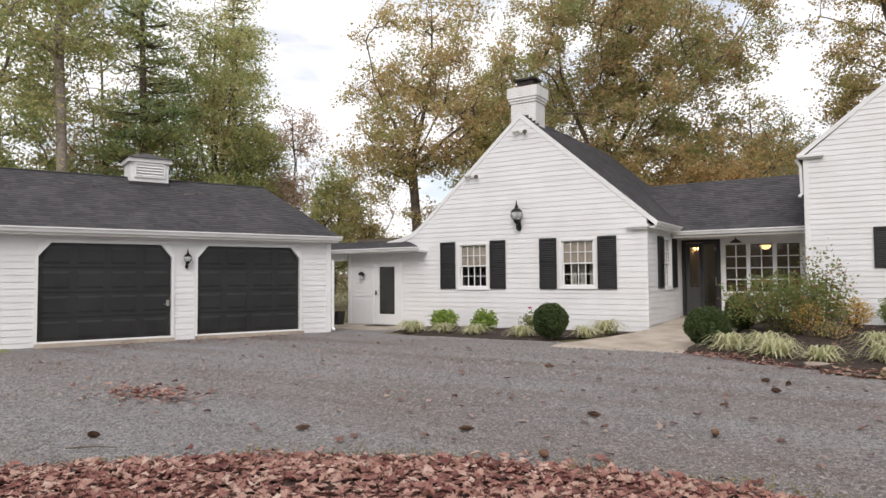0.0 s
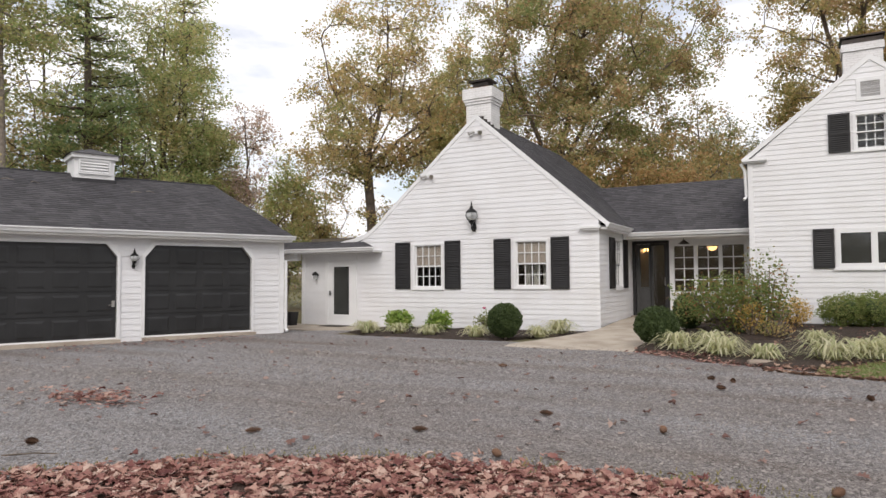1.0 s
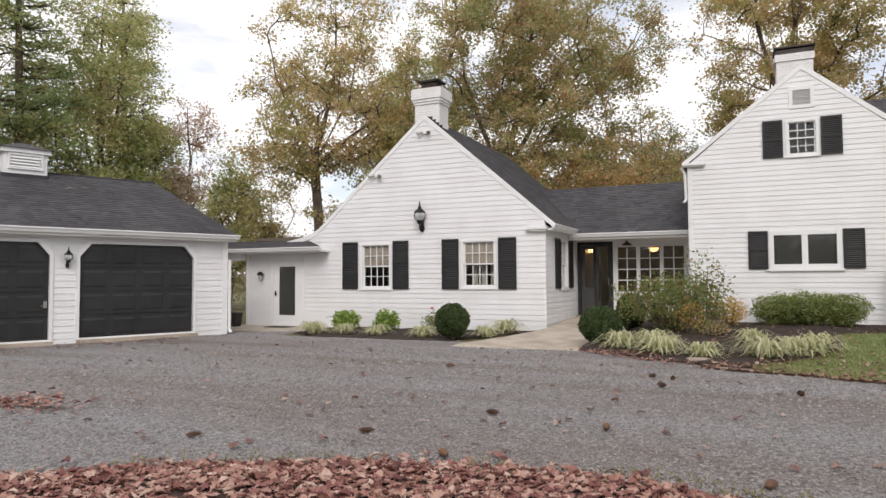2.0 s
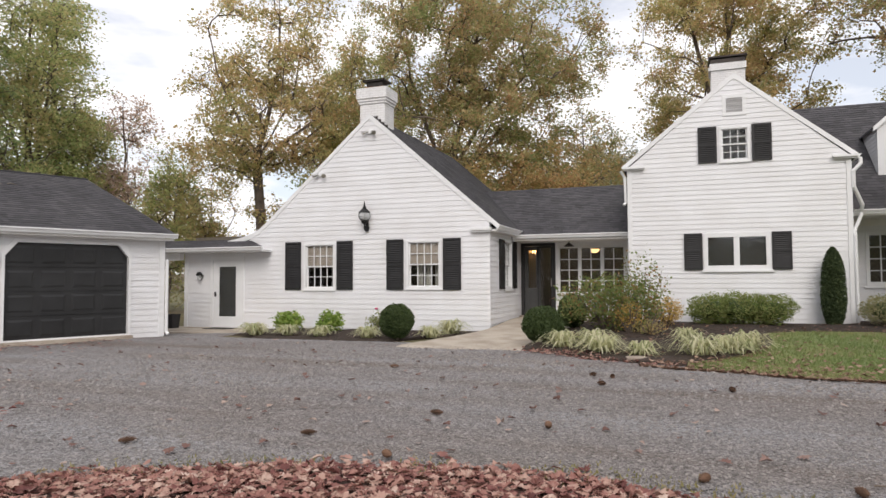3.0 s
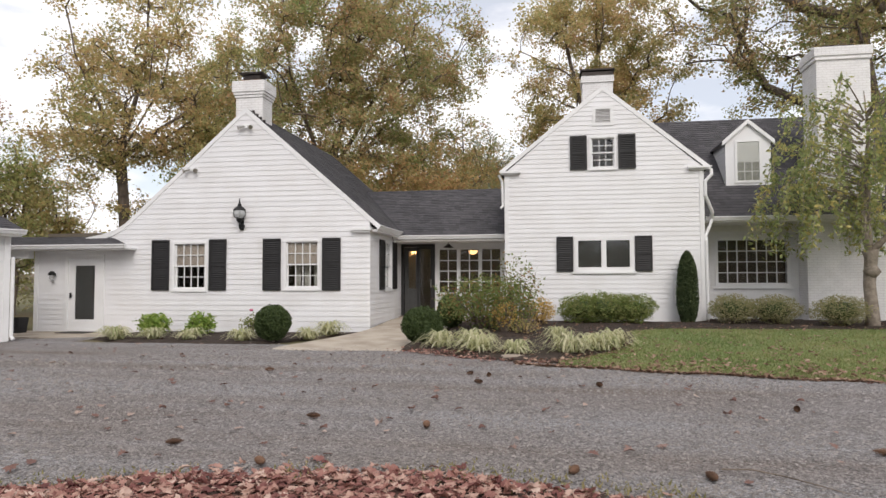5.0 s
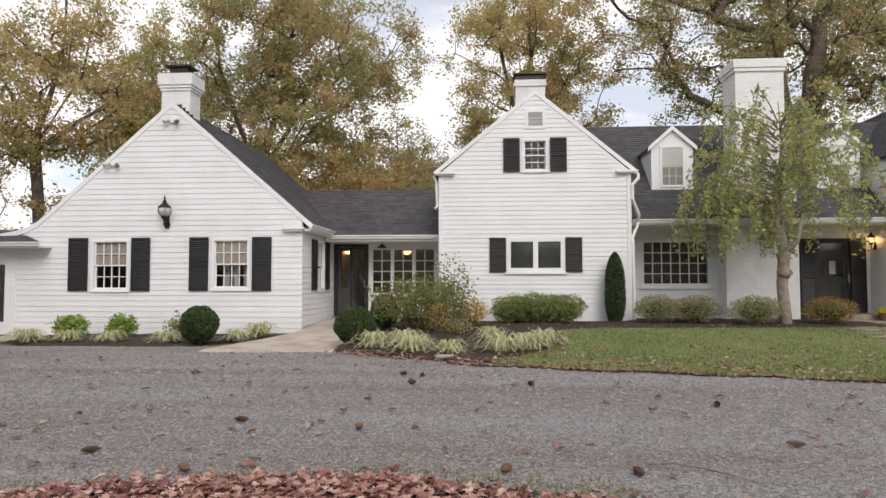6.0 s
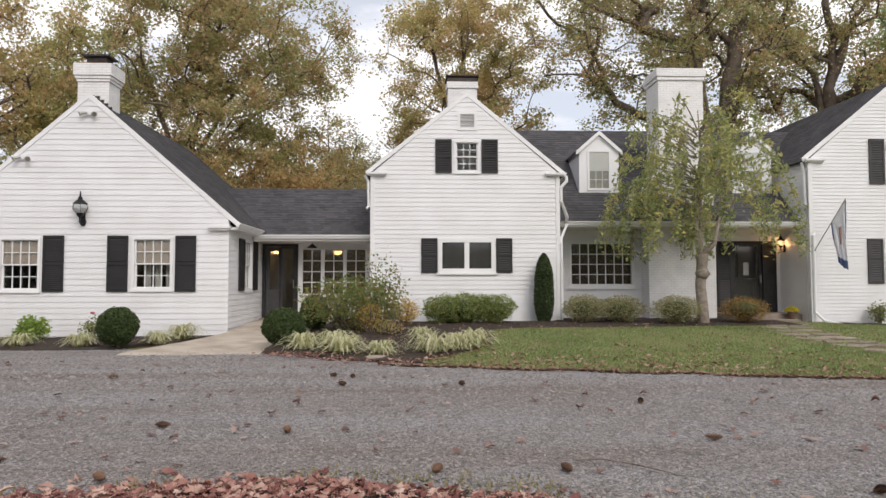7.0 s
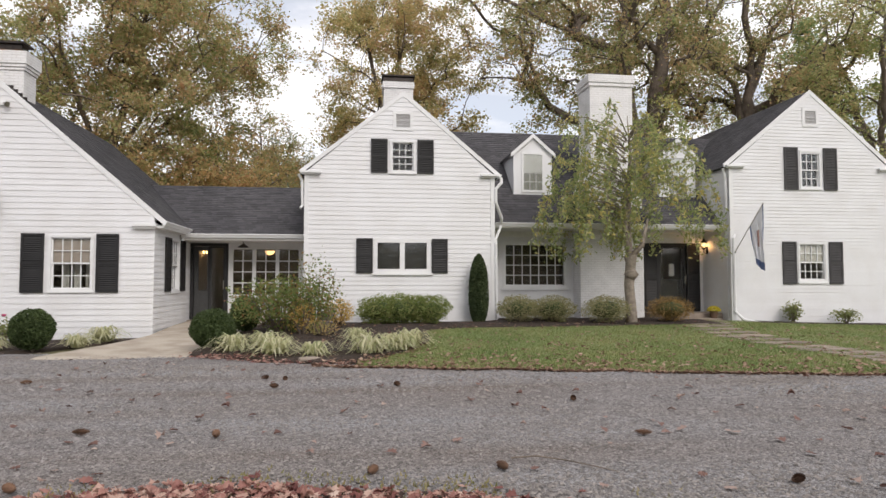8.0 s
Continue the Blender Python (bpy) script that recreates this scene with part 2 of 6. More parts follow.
# aerial haze put into the leaf colour: paler and bluer than the near trees
L_HAZED = leafy("haze_tinted_leaves", [(0.24, 0.31, 0.25), (0.32, 0.37, 0.28), (0.42, 0.4, 0.29), (0.46, 0.38, 0.27)])
L_WEEP = leafy("cherry_leaves", [(0.19, 0.25, 0.09), (0.29, 0.34, 0.14), (0.41, 0.42, 0.18), (0.60, 0.49, 0.17)], clump_scale=1.5)
L_BOX = leafy("boxwood_leaves", [(0.033, 0.052, 0.02), (0.06, 0.088, 0.03), (0.10, 0.135, 0.05)], 0.2, 0.6, 4.0, 0.6)
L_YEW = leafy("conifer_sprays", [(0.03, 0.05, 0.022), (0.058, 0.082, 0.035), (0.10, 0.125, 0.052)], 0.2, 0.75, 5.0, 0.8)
L_LIME = leafy("hydrangea_leaves", [(0.16, 0.26, 0.05), (0.28, 0.4, 0.09), (0.46, 0.5, 0.15)], clump_scale=4, amount=0.6)
L_SHRUB = leafy("shrub_leaves", [(0.16, 0.2, 0.08), (0.25, 0.28, 0.11), (0.36, 0.34, 0.15)], clump_scale=3, amount=0.6)
L_AZALEA = leafy("azalea_leaves", [(0.18, 0.2, 0.09), (0.3, 0.3, 0.14), (0.4, 0.36, 0.2), (0.46, 0.41, 0.25)], clump_scale=3, amount=0.8)
L_BRONZE = leafy("bronze_leaves", [(0.2, 0.15, 0.06), (0.34, 0.23, 0.09), (0.48, 0.29, 0.11)], clump_scale=3, amount=0.6)
L_YELLOW = leafy("yellow_leaves", [(0.42, 0.30, 0.09), (0.60, 0.43, 0.14), (0.62, 0.36, 0.11)], clump_scale=3, amount=0.6)
L_BERRY = leafy("holly_leaves", [(0.12, 0.18, 0.06), (0.18, 0.245, 0.08), (0.22, 0.27, 0.09), (0.27, 0.25, 0.1), (0.45, 0.13, 0.07)], clump_scale=3, amount=0.5)
L_LIRIOPE = leafy("variegated_blades", [(0.32, 0.37, 0.18), (0.56, 0.55, 0.33), (0.74, 0.7, 0.52)], clump_scale=4, amount=0.5)
L_DEAD = leafy("fallen_leaves", [(0.08, 0.028, 0.028), (0.20, 0.082, 0.072), (0.33, 0.17, 0.14), (0.45, 0.29, 0.235), (0.60, 0.47, 0.40)], 0.15, 0.75, 5.0, 0.7)
L_TAN = leafy("tan_leaves", [(0.11, 0.058, 0.05), (0.22, 0.13, 0.11), (0.46, 0.37, 0.32)], 0.15, 0.8, 2.0, 0.6)
CONE = material("pine_cone_scales", (0.17, 0.095, 0.06), 0.9, vary=0.3, fine=80, bump=0.5)

# ---- building helpers ----
class Geo:
    """Collects boxes, prisms and tubes for one mesh."""

    def __init__(self):
        self.v, self.f = [], []

    def add(self, verts, faces):
        k = len(self.v)
        self.v.extend(tuple(p) for p in verts)
        self.f.extend(tuple(k + i for i in q) for q in faces)
        return self

    def box(self, x0, x1, y0, y1, z0, z1):
        v = [(x, y, z) for z in (z0, z1) for x, y in ((x0, y0), (x1, y0), (x1, y1), (x0, y1))]
        return self.add(v, [(3, 2, 1, 0), (4, 5, 6, 7), (0, 1, 5, 4), (1, 2, 6, 5), (2, 3, 7, 6), (3, 0, 4, 7)])

    def prism(self, pts, y0, y1):
        """A polygon in x, z (anticlockwise seen from -y), from y0 to y1."""
        n = len(pts)
        v = [(x, y0, z) for x, z in pts] + [(x, y1, z) for x, z in pts]
        return self.add(v, [tuple(range(n)), tuple(range(2 * n - 1, n - 1, -1))] + [(i, i + n, (i + 1) % n + n, (i + 1) % n) for i in range(n)])

    def run(self, profile, x0, x1):
        """A profile in y, z, drawn out from x0 to x1."""
        n = len(profile)
        v = [(x0, y, z) for y, z in profile] + [(x1, y, z) for y, z in profile]
        return self.add(v, [tuple(range(n)), tuple(range(2 * n - 1, n - 1, -1))] + [(i, i + n, (i + 1) % n + n, (i + 1) % n) for i in range(n)])

    def tube(self, pts, radii, sides=8, cap=True):
        pts = [Vector(p) for p in pts]
        if not hasattr(radii, "__len__"):
            radii = [radii] * len(pts)
        rings, ref = [], None
        for i, p in enumerate(pts):
            d = (pts[min(i + 1, len(pts) - 1)] - pts[max(i - 1, 0)]).normalized()
            if ref is None:
                ref = d.orthogonal().normalized()
            ref = (ref - d * ref.dot(d)).normalized()
            w = d.cross(ref)
            rings.append([p + (ref * math.cos(a) + w * math.sin(a)) * radii[i] for a in (2 * math.pi * j / sides for j in range(sides))])
        v = [q for r in rings for q in r]
        f = [(i * sides + j, i * sides + (j + 1) % sides, (i + 1) * sides + (j + 1) % sides, (i + 1) * sides + j) for i in range(len(pts) - 1) for j in range(sides)]
        if cap:
            f += [tuple(range(sides - 1, -1, -1)), tuple(range(len(v) - sides, len(v)))]
        return self.add(v, f)

    def lathe(self, profile, cx=0, cy=0, sides=16):
        """A profile of radius, height turned round a vertical axis."""
        v = [(cx + r * math.cos(2 * math.pi * j / sides), cy + r * math.sin(2 * math.pi * j / sides), z) for r, z in profile for j in range(sides)]
        f = [(i * sides + j, i * sides + (j + 1) % sides, (i + 1) * sides + (j + 1) % sides, (i + 1) * sides + j) for i in range(len(profile) - 1) for j in range(sides)]
        return self.add(v, f + [tuple(range(sides - 1, -1, -1)), tuple(range(len(v) - sides, len(v)))])


def mesh_of(geo, mat, name="mesh", smooth=False):
    me = bpy.data.meshes.new(name)
    me.from_pydata(geo.v, [], geo.f)
    me.materials.append(mat)
    if smooth:
        me.polygons.foreach_set("use_smooth", [True] * len(me.polygons))
    me.update()
    return me


def part(name, geo, mat, parent=None, label="", place=None, smooth=False, soft=0.0):
    """One mesh object; place is its pose within its parent."""
    ob = new(name, geo if isinstance(geo, bpy.types.Mesh) else mesh_of(geo, mat, name, smooth))
    if parent:
        ob.parent = parent
    if place is not None:
        ob.matrix_basis = place
    if soft:
        bv = ob.modifiers.new("edge", "BEVEL")
        bv.width, bv.segments, bv.limit_method = soft, 2, "ANGLE"
    return tagged(ob, label)


def thing(name, m, label, category, group="", kind=""):
    ob = new(name)
    ob.matrix_basis = m
    return tagged(ob, label, category, group, kind)


def spans(poly, openings, za, zb, least=0.5):
    """The trapezoids (xl at za, xr at za, xl at zb, xr at zb) of a convex outline between two heights, less the openings that fill the row."""
    def cut(z):
        xs = []
        for (xa, ya), (xb, yb) in zip(poly, poly[1:] + poly[:1]):
            if abs(yb - ya) > 1e-6 and min(ya, yb) - 1e-6 <= z <= max(ya, yb) + 1e-6:
                xs.append(xa + (xb - xa) * (z - ya) / (yb - ya))
        return (min(xs), max(xs)) if xs else None
    a, b = cut(za + 1e-4), cut(zb - 1e-4)
    if not a or not b:
        return []
    out = [(a[0], a[1], b[0], b[1])]
    for x0, x1, z0, z1 in sorted(openings):
        if min(zb, z1) - max(za, z0) < least * (zb - za):
            continue
        nxt = []
        for la, ra, lb, rb in out:
            if x1 <= min(la, lb) or x0 >= max(ra, rb):
                nxt.append((la, ra, lb, rb))
                continue
            if x0 > max(la, lb):
                nxt.append((la, x0, lb, x0))
            if x1 < min(ra, rb):
                nxt.append((x1, ra, x1, rb))
        out = nxt
    return [s for s in out if max(s[1] - s[0], s[3] - s[2]) > 0.03]


def wall(house, F, poly, openings=(), thick=0.18, board=0.15, pieces=False, mat=None, z_start=None, name="wall"):
    """A wall with real openings, clad in lapped boards. F: local x along the wall, y inwards, z up."""
    zs = sorted({z for _, z in poly} | {z for o in openings for z in o[2:]})
    zs = [z for z in zs if min(p[1] for p in poly) <= z <= max(p[1] for p in poly)]
    g = Geo()
    for za, zb in zip(zs, zs[1:]):
        if zb - za < 1e-4:
            continue
        for la, ra, lb, rb in spans(poly, openings, za, zb, 0.01):
            xs = [x for x in sorted({v for o in openings for v in o[:2]}) if max(la, lb) + 0.01 < x < min(ra, rb) - 0.01]
            lo, hi = [la] + xs + [ra], [lb] + xs + [rb]
            for i in range(len(lo) - 1):
                g.prism([(lo[i], za), (lo[i + 1], za), (hi[i + 1], zb), (hi[i], zb)], 0, thick)
    weld = {}
    for i, v in enumerate(g.v):
        weld.setdefault(tuple(round(c, 2) for c in v), i)
    g.f = [tuple(weld[tuple(round(c, 2) for c in g.v[i])] for i in f) for f in g.f]
    g.f = [f for f in g.f if len(set(f)) == len(f)]
    twice = {}
    for f in g.f:
        twice[frozenset(f)] = twice.get(frozenset(f), 0) + 1
    g.f = [f for f in g.f if twice[frozenset(f)] == 1]
    used = sorted({i for f in g.f for i in f})
    back = {k: n for n, k in enumerate(used)}
    g.v, g.f = [g.v[i] for i in used], [tuple(back[i] for i in f) for f in g.f]
    w = part(name, g, mat or WHITE, house, place=F)
    if board:
        rows, z, top = Geo(), (min(p[1] for p in poly) if z_start is None else z_start), max(p[1] for p in poly)
        while z < top - 0.02:
            zb = min(z + board, top)
            for la, ra, lb, rb in spans(poly, openings, z, zb):
                g = Geo() if pieces else rows
                lo, hi = -0.0175, -0.005
                v = [(la, lo, z), (ra, lo, z), (rb, hi, zb), (lb, hi, zb), (la, 0.002, z), (ra, 0.002, z), (rb, 0.002, zb), (lb, 0.002, zb)]
                g.add(v, [(0, 1, 2, 3), (0, 4, 5, 1), (1, 5, 6, 2), (2, 6, 7, 3), (3, 7, 4, 0)])
                if pieces:
                    part("siding_board", g, mat or WHITE, w)
            z = zb
        if not pieces:
            tagged(part("siding", rows, mat or WHITE, w), kind="stuff")
    return w


def frame_geo(x0, x1, z0, z1, w, y0, y1):
    g = Geo()
    g.box(x0, x0 + w, y0, y1, z0, z1).box(x1 - w, x1, y0, y1, z0, z1)
    return g.box(x0 + w, x1 - w, y0, y1, z1 - w, z1).box(x0 + w, x1 - w, y0, y1, z0, z0 + w)


def panes(win, x0, x1, z0, z1, cols, rows, y, bar=0.022, glass=None):
    """Glazing bars, and the panes between them."""
    if cols * rows > 1:
        g = Geo()
        for i in range(1, cols):
            x = x0 + (x1 - x0) * i / cols
            g.box(x - bar / 2, x + bar / 2, y - 0.012, y + 0.02, z0, z1)
        for j in range(1, rows):
            z = z0 + (z1 - z0) * j / rows
            g.box(x0, x1, y - 0.009, y + 0.017, z - bar / 2, z + bar / 2)
        part("glazing_grid", g, TRIM, win)
    w, h = (x1 - x0) / cols, (z1 - z0) / rows
    me = mesh_of(Geo().box(0.002, w - 0.002, 0, 0.005, 0.002, h - 0.002), glass or GLASS, "pane")
    for i in range(cols):
        for j in range(rows):
            p = part("pane", me, None, win, place=pose(x0 + i * w, y + 0.002, z0 + j * h))
            p.visible_shadow = False


def hung_window(house, F, x0, x1, z0, z1, cols, rows, label="", case=0.062, shade=CURTAIN, low=None):
    """A double-hung window: casing, sill, two sashes with bars and panes, a shade inside."""
    win = part("window", frame_geo(x0, x1, z0, z1, case, -0.035, 0.1), TRIM, house, label, F)
    part("sill", Geo().box(x0 - 0.02, x1 + 0.02, -0.055, 0.05, z0 - 0.035, z0 + 0.004), TRIM, win)
    a, b, lo, hi = x0 + case, x1 - case, z0 + case * 0.8, z1 - case * 0.9
    mid = (lo + hi) / 2
    part("upper_sash", frame_geo(a, b, mid - 0.02, hi, 0.035, 0.02, 0.05), TRIM, win)
    part("lower_sash", frame_geo(a, b, lo, mid + 0.025, 0.04, 0.055, 0.085), TRIM, win)
    panes(win, a + 0.035, b - 0.035, mid + 0.015, hi - 0.035, cols, rows, 0.035)
    panes(win, a + 0.04, b - 0.04, lo + 0.04, mid - 0.015, cols, rows, 0.07)
    if shade:
        g, n = Geo(), 24
        v = [(a + (b - a) * i / n, 0.062 + 0.003 * math.sin(i * 1.9), z) for z in (mid + 0.03, hi + 0.02) for i in range(n + 1)]
        g.add(v, [(i, i + 1, n + 2 + i, n + 1 + i) for i in range(n)])
        part("window_shade", g, shade, win, "beige shade drawn half down", smooth=True)
    if low:
        g, n = Geo(), 30
        v = [(a + (b - a) * i / n, 0.42 + 0.03 * math.sin(i * 1.3), z) for z in (lo, mid) for i in range(n + 1)]
        g.add(v, [(i, i + 1, n + 2 + i, n + 1 + i) for i in range(n) if (i // 3) % 3])
        part("curtain", g, low, win, "white lace curtain", smooth=True)
    return win


SHUTTERS = {}


def shutter(house, F, x0, x1, z0, z1, lab="black louvred wooden shutter", paint=None):
    """A louvred shutter: stiles and rails, and two panels of slats."""
    w, h = round(x1 - x0, 2), round(z1 - z0, 2)
    paint = paint or BLACK
    if (w, h, paint) not in SHUTTERS:
        g = frame_geo(0, w, 0, h, 0.055, -0.045, -0.012)
        g.box(0.05, w - 0.05, -0.044, -0.013, h * 0.47, h * 0.53)
        g.box(0.03, w - 0.03, -0.018, -0.012, 0.03, h - 0.03)
        v = [(x, y, z) for x in (0.05, w - 0.05) for y, z in ((-0.042, 0), (-0.036, -0.006), (-0.016, 0.03), (-0.022, 0.036))]
        SHUTTERS[w, h, paint] = mesh_of(g, paint, "shutter"), mesh_of(Geo().add(v, [(0, 1, 5, 4), (1, 2, 6, 5), (2, 3, 7, 6), (3, 0, 4, 7)]), paint, "slat")
    s = part("shutter", SHUTTERS[w, h, paint][0], None, house, lab, F @ pose(x0, -0.012, z0))
    z = 0.07
    while z < h - 0.08:
        if not h * 0.45 < z < h * 0.53:
            part("slat", SHUTTERS[w, h, paint][1], None, s, place=pose(0, 0, z))
        z += 0.052
    return s


def roof_slope(house, el, er, rr, rl, thick=0.11, course=0.145, shingled=True, name="roof"):
    """A roof slope: a slab between eave and ridge, with its shingles laid in courses."""
    el, er, rr, rl = (Vector(p) for p in (el, er, rr, rl))
    nrm = (er - el).cross(rl - el).normalized()
    g = Geo()
    top, low = [el, er, rr, rl], [p - nrm * thick for p in (el, er, rr, rl)]
    g.add(top + low, [(0, 1, 2, 3), (7, 6, 5, 4), (0, 4, 5, 1), (1, 5, 6, 2), (2, 6, 7, 3), (3, 7, 4, 0)])
    r = part(name, g, ROOFDECK, house)
    if shingled:
        s, rnd = Geo(), random.Random(int(abs(el.x * 100)))
        rows = max(2, int((rl - el).length / course))
        for k in range(rows):
            a, b, c, d = el.lerp(rl, k / rows), er.lerp(rr, k / rows), er.lerp(rr, (k + 1.25) / rows), el.lerp(rl, (k + 1.25) / rows)
            if k == rows - 1:
                c, d = rr, rl
            length, x = (b - a).length, -rnd.random() * 0.3
            while x < length:
                w = rnd.choice((0.12, 0.17, 0.22, 0.3))
                f0, f1 = max(0, x / length), min(1, (x + w) / length)
                if f1 > f0:
                    lift = 0.012 + rnd.random() * 0.006
                    p, q, m, o = a.lerp(b, f0), a.lerp(b, f1), d.lerp(c, f1), d.lerp(c, f0)
                    s.add([p + nrm * lift, q + nrm * lift, m + nrm * 0.004, o + nrm * 0.004, p, q], [(0, 1, 2, 3), (4, 5, 1, 0)])
                x += w + 0.006
        tagged(part("shingles", s, SHINGLE, r, "charcoal asphalt shingles"), kind="stuff")
    return r


def board_along(house, name, a, b, width, thick, up, mat=None, label=""):
    """A straight trim board from a to b, its face width hanging down along up, thick along y."""
    a, b, up = Vector(a), Vector(b), Vector(up).normalized()
    t = (b - a).normalized().cross(up).normalized() * thick
    v = [a, b, b - up * width, a - up * width]
    v += [p + t for p in v]
    g = Geo().add(v, [(0, 1, 2, 3), (7, 6, 5, 4), (0, 4, 5, 1), (1, 5, 6, 2), (2, 6, 7, 3), (3, 7, 4, 0)])
    return part(name, g, mat or TRIM, house, label)


GUTTER = [(0.0, 0.0), (0.0, -0.115), (-0.06, -0.115), (-0.085, -0.05), (-0.11, -0.03), (-0.11, 0.0), (-0.098, 0.0), (-0.098, -0.02), (-0.012, -0.02), (-0.012, 0.0)]


def gutter(house, F, x0, x1):
    return part("gutter", Geo().run(GUTTER, x0, x1), TRIM, house, "white aluminium gutter", F)

# ---- ground ----
def smooth(a, b, x):
    t = min(1, max(0, (x - a) / (b - a)))
    return t * t * (3 - 2 * t)


def ground_z(x, y):
    """Level drive; the lawn climbs a little towards the house front."""
    rise = 0.24 * smooth(12.5, 18.5, y) * smooth(-4.6, -1.5, x) * (1 - 0.75 * smooth(9, 18, x))
    return rise - 0.10 * smooth(-11, -15, x) * smooth(13, 16, y) - 0.02


def sheet(name, xs, front, back, rows, mat, lift, label, category="", kind="structure", bump=0.0, mound=0.0):
    """A strip of ground between two edges, following the lie of the land."""
    g, n = Geo(), len(xs)
    for j in range(rows + 1):
        t = j / rows
        for x in xs:
            y = front(x) * (1 - t) + back(x) * t
            z = ground_z(x, y) + lift + mound * math.sin(math.pi * t) ** 0.6 + bump * noise.noise((x * 2.3, y * 2.3, 3.1))
            edge = j in (0, rows) or x in (xs[0], xs[-1])
            g.v.append((x, y, z - (lift + 0.03 if edge else 0)))
    g.f = [(j * n + i, j * n + i + 1, (j + 1) * n + i + 1, (j + 1) * n + i) for j in range(rows) for i in range(n - 1)]
    return tagged(part(name, g, mat, smooth=True), label, category, kind=kind)


def steps(a, b, d):
    n = max(1, int(round((b - a) / d)))
    return [a + (b - a) * i / n for i in range(n + 1)]


wob = lambda x, s, a: a * noise.noise((x * s, 7.7, s)) + a * 0.5 * noise.noise((x * s * 3.1, 2.2, s))
drive_front = lambda x: max(-40.0, 4.95 - 0.105 * (x + 0.9) ** 2) + wob(x, 1.1, 0.12)
lawn_front = lambda x: 11.35 - 0.27 * x + wob(x, 1.3, 0.13) if x < 30 else 3.2

xs_all = [-900, -400, -180, -100, -60] + steps(-40, 40, 1.0) + [60, 100, 180, 400, 900]
g, ys_all = Geo(), [-900, -400, -150, -70, -40] + steps(-25, 45, 1.0) + [60, 100, 180, 400, 900]
for y in ys_all:
    for x in xs_all:
        far = max(0.0, math.hypot(x, y) - 60)
        g.v.append((x, y, ground_z(x, y) - 0.03 + (0.0 if far <= 0 else 0.25 * noise.noise((x * 0.02, y * 0.02, 0)) * min(far, 40) * 0.2)))
nx = len(xs_all)
g.f = [(j * nx + i, j * nx + i + 1, (j + 1) * nx + i + 1, (j + 1) * nx + i) for j in range(len(ys_all) - 1) for i in range(nx - 1)]
tagged(part("ground", g, FIELD, smooth=True), "rough autumn grass and earth reaching the woods", "ground", kind="structure")

sheet("gravel_driveway", steps(-26, 34, 0.2), drive_front, lambda x: 16.2 if x < -11.6 else (14.6 if x < -1.9 else lawn_front(x) + 0.6), 40, GRAVEL, 0.005,
      "grey crushed-stone gravel driveway strewn with leaves", "driveway", bump=0.012)
sheet("lawn", steps(0.0, 34, 0.25), lawn_front, lambda x: 19.3, 30, GRASS, 0.015, "green lawn with fallen brown leaves", "lawn", bump=0.015)
sheet("verge", steps(-16, 16, 0.25), lambda x: min(drive_front(x), 1.0) - 9 + wob(x, 0.5, 0.8), lambda x: drive_front(x) + 0.05, 30, MOULD, 0.012, "grassy verge buried under red-brown leaves", "verge", bump=0.02)
# strip of turf at the foot of the garage wall
g, tx, ty = Geo(), steps(-11.4, -7.3, 0.2), steps(-1.0, 0.05, 0.15)
for y in ty:
    for x in tx:
        fade = smooth(-7.3, -7.9, x) * smooth(-1.0 + wob(x, 1.9, 0.2), -0.6, y)
        g.v.append((x, y, -0.06 + 0.07 * fade + 0.012 * noise.noise((x * 4, y * 4, 0.4))))
g.f = [(j * len(tx) + i, j * len(tx) + i + 1, (j + 1) * len(tx) + i + 1, (j + 1) * len(tx) + i) for j in range(len(ty) - 1) for i in range(len(tx) - 1)]
tagged(part("turf", g, GRASS, place=pose(-13.043, 14.127, 0, 0, 0, 68), smooth=True), "strip of green turf along the garage wall", "grass", kind="structure")
# mulch beds
bed_front = lambda x: (13.35 + (x + 3.25) * -0.62 + wob(x, 1.7, 0.12)) if x < -0.6 else (11.75 + (x + 0.6) ** 2 * 0.62 + wob(x, 1.7, 0.08))
tagged(sheet("mulch_bed", steps(-3.2, 1.75, 0.12), bed_front, lambda x: 15.4 + max(0, x) * 2.0, 30, MULCH, 0.03, "dark mulch planting bed beside the walkway", "flower bed", bump=0.03, mound=0.06))
sheet("mulch_bed", steps(-2.8, 10.4, 0.15), lambda x: 15.3 + 1.85 * smooth(-1.0, 3.2, x) + 0.3 * smooth(4, 9, x) + wob(x, 1.4, 0.12), lambda x: 19.5 if x < 4.1 else 21.2, 20, MULCH, 0.03, "dark mulch bed along the house front", "flower bed", bump=0.03, mound=0.03)
sheet("mulch_bed", steps(11.7, 26, 0.2), lambda x: 18.2 + wob(x, 1.1, 0.12), lambda x: 19.5, 10, MULCH, 0.03, "dark mulch bed under the gable windows", "flower bed", bump=0.03)
sheet("mulch_bed", steps(-11.6, -5.1, 0.12), lambda x: 14.15 + 2.9 * smooth(-7.2, -5.2, x) ** 1.3 + 0.9 * smooth(-10, -11.6, x) + wob(x, 1.6, 0.1), lambda x: 17.62, 16, MULCH, 0.03, "dark mulch bed along the gabled wing", "flower bed", bump=0.03)
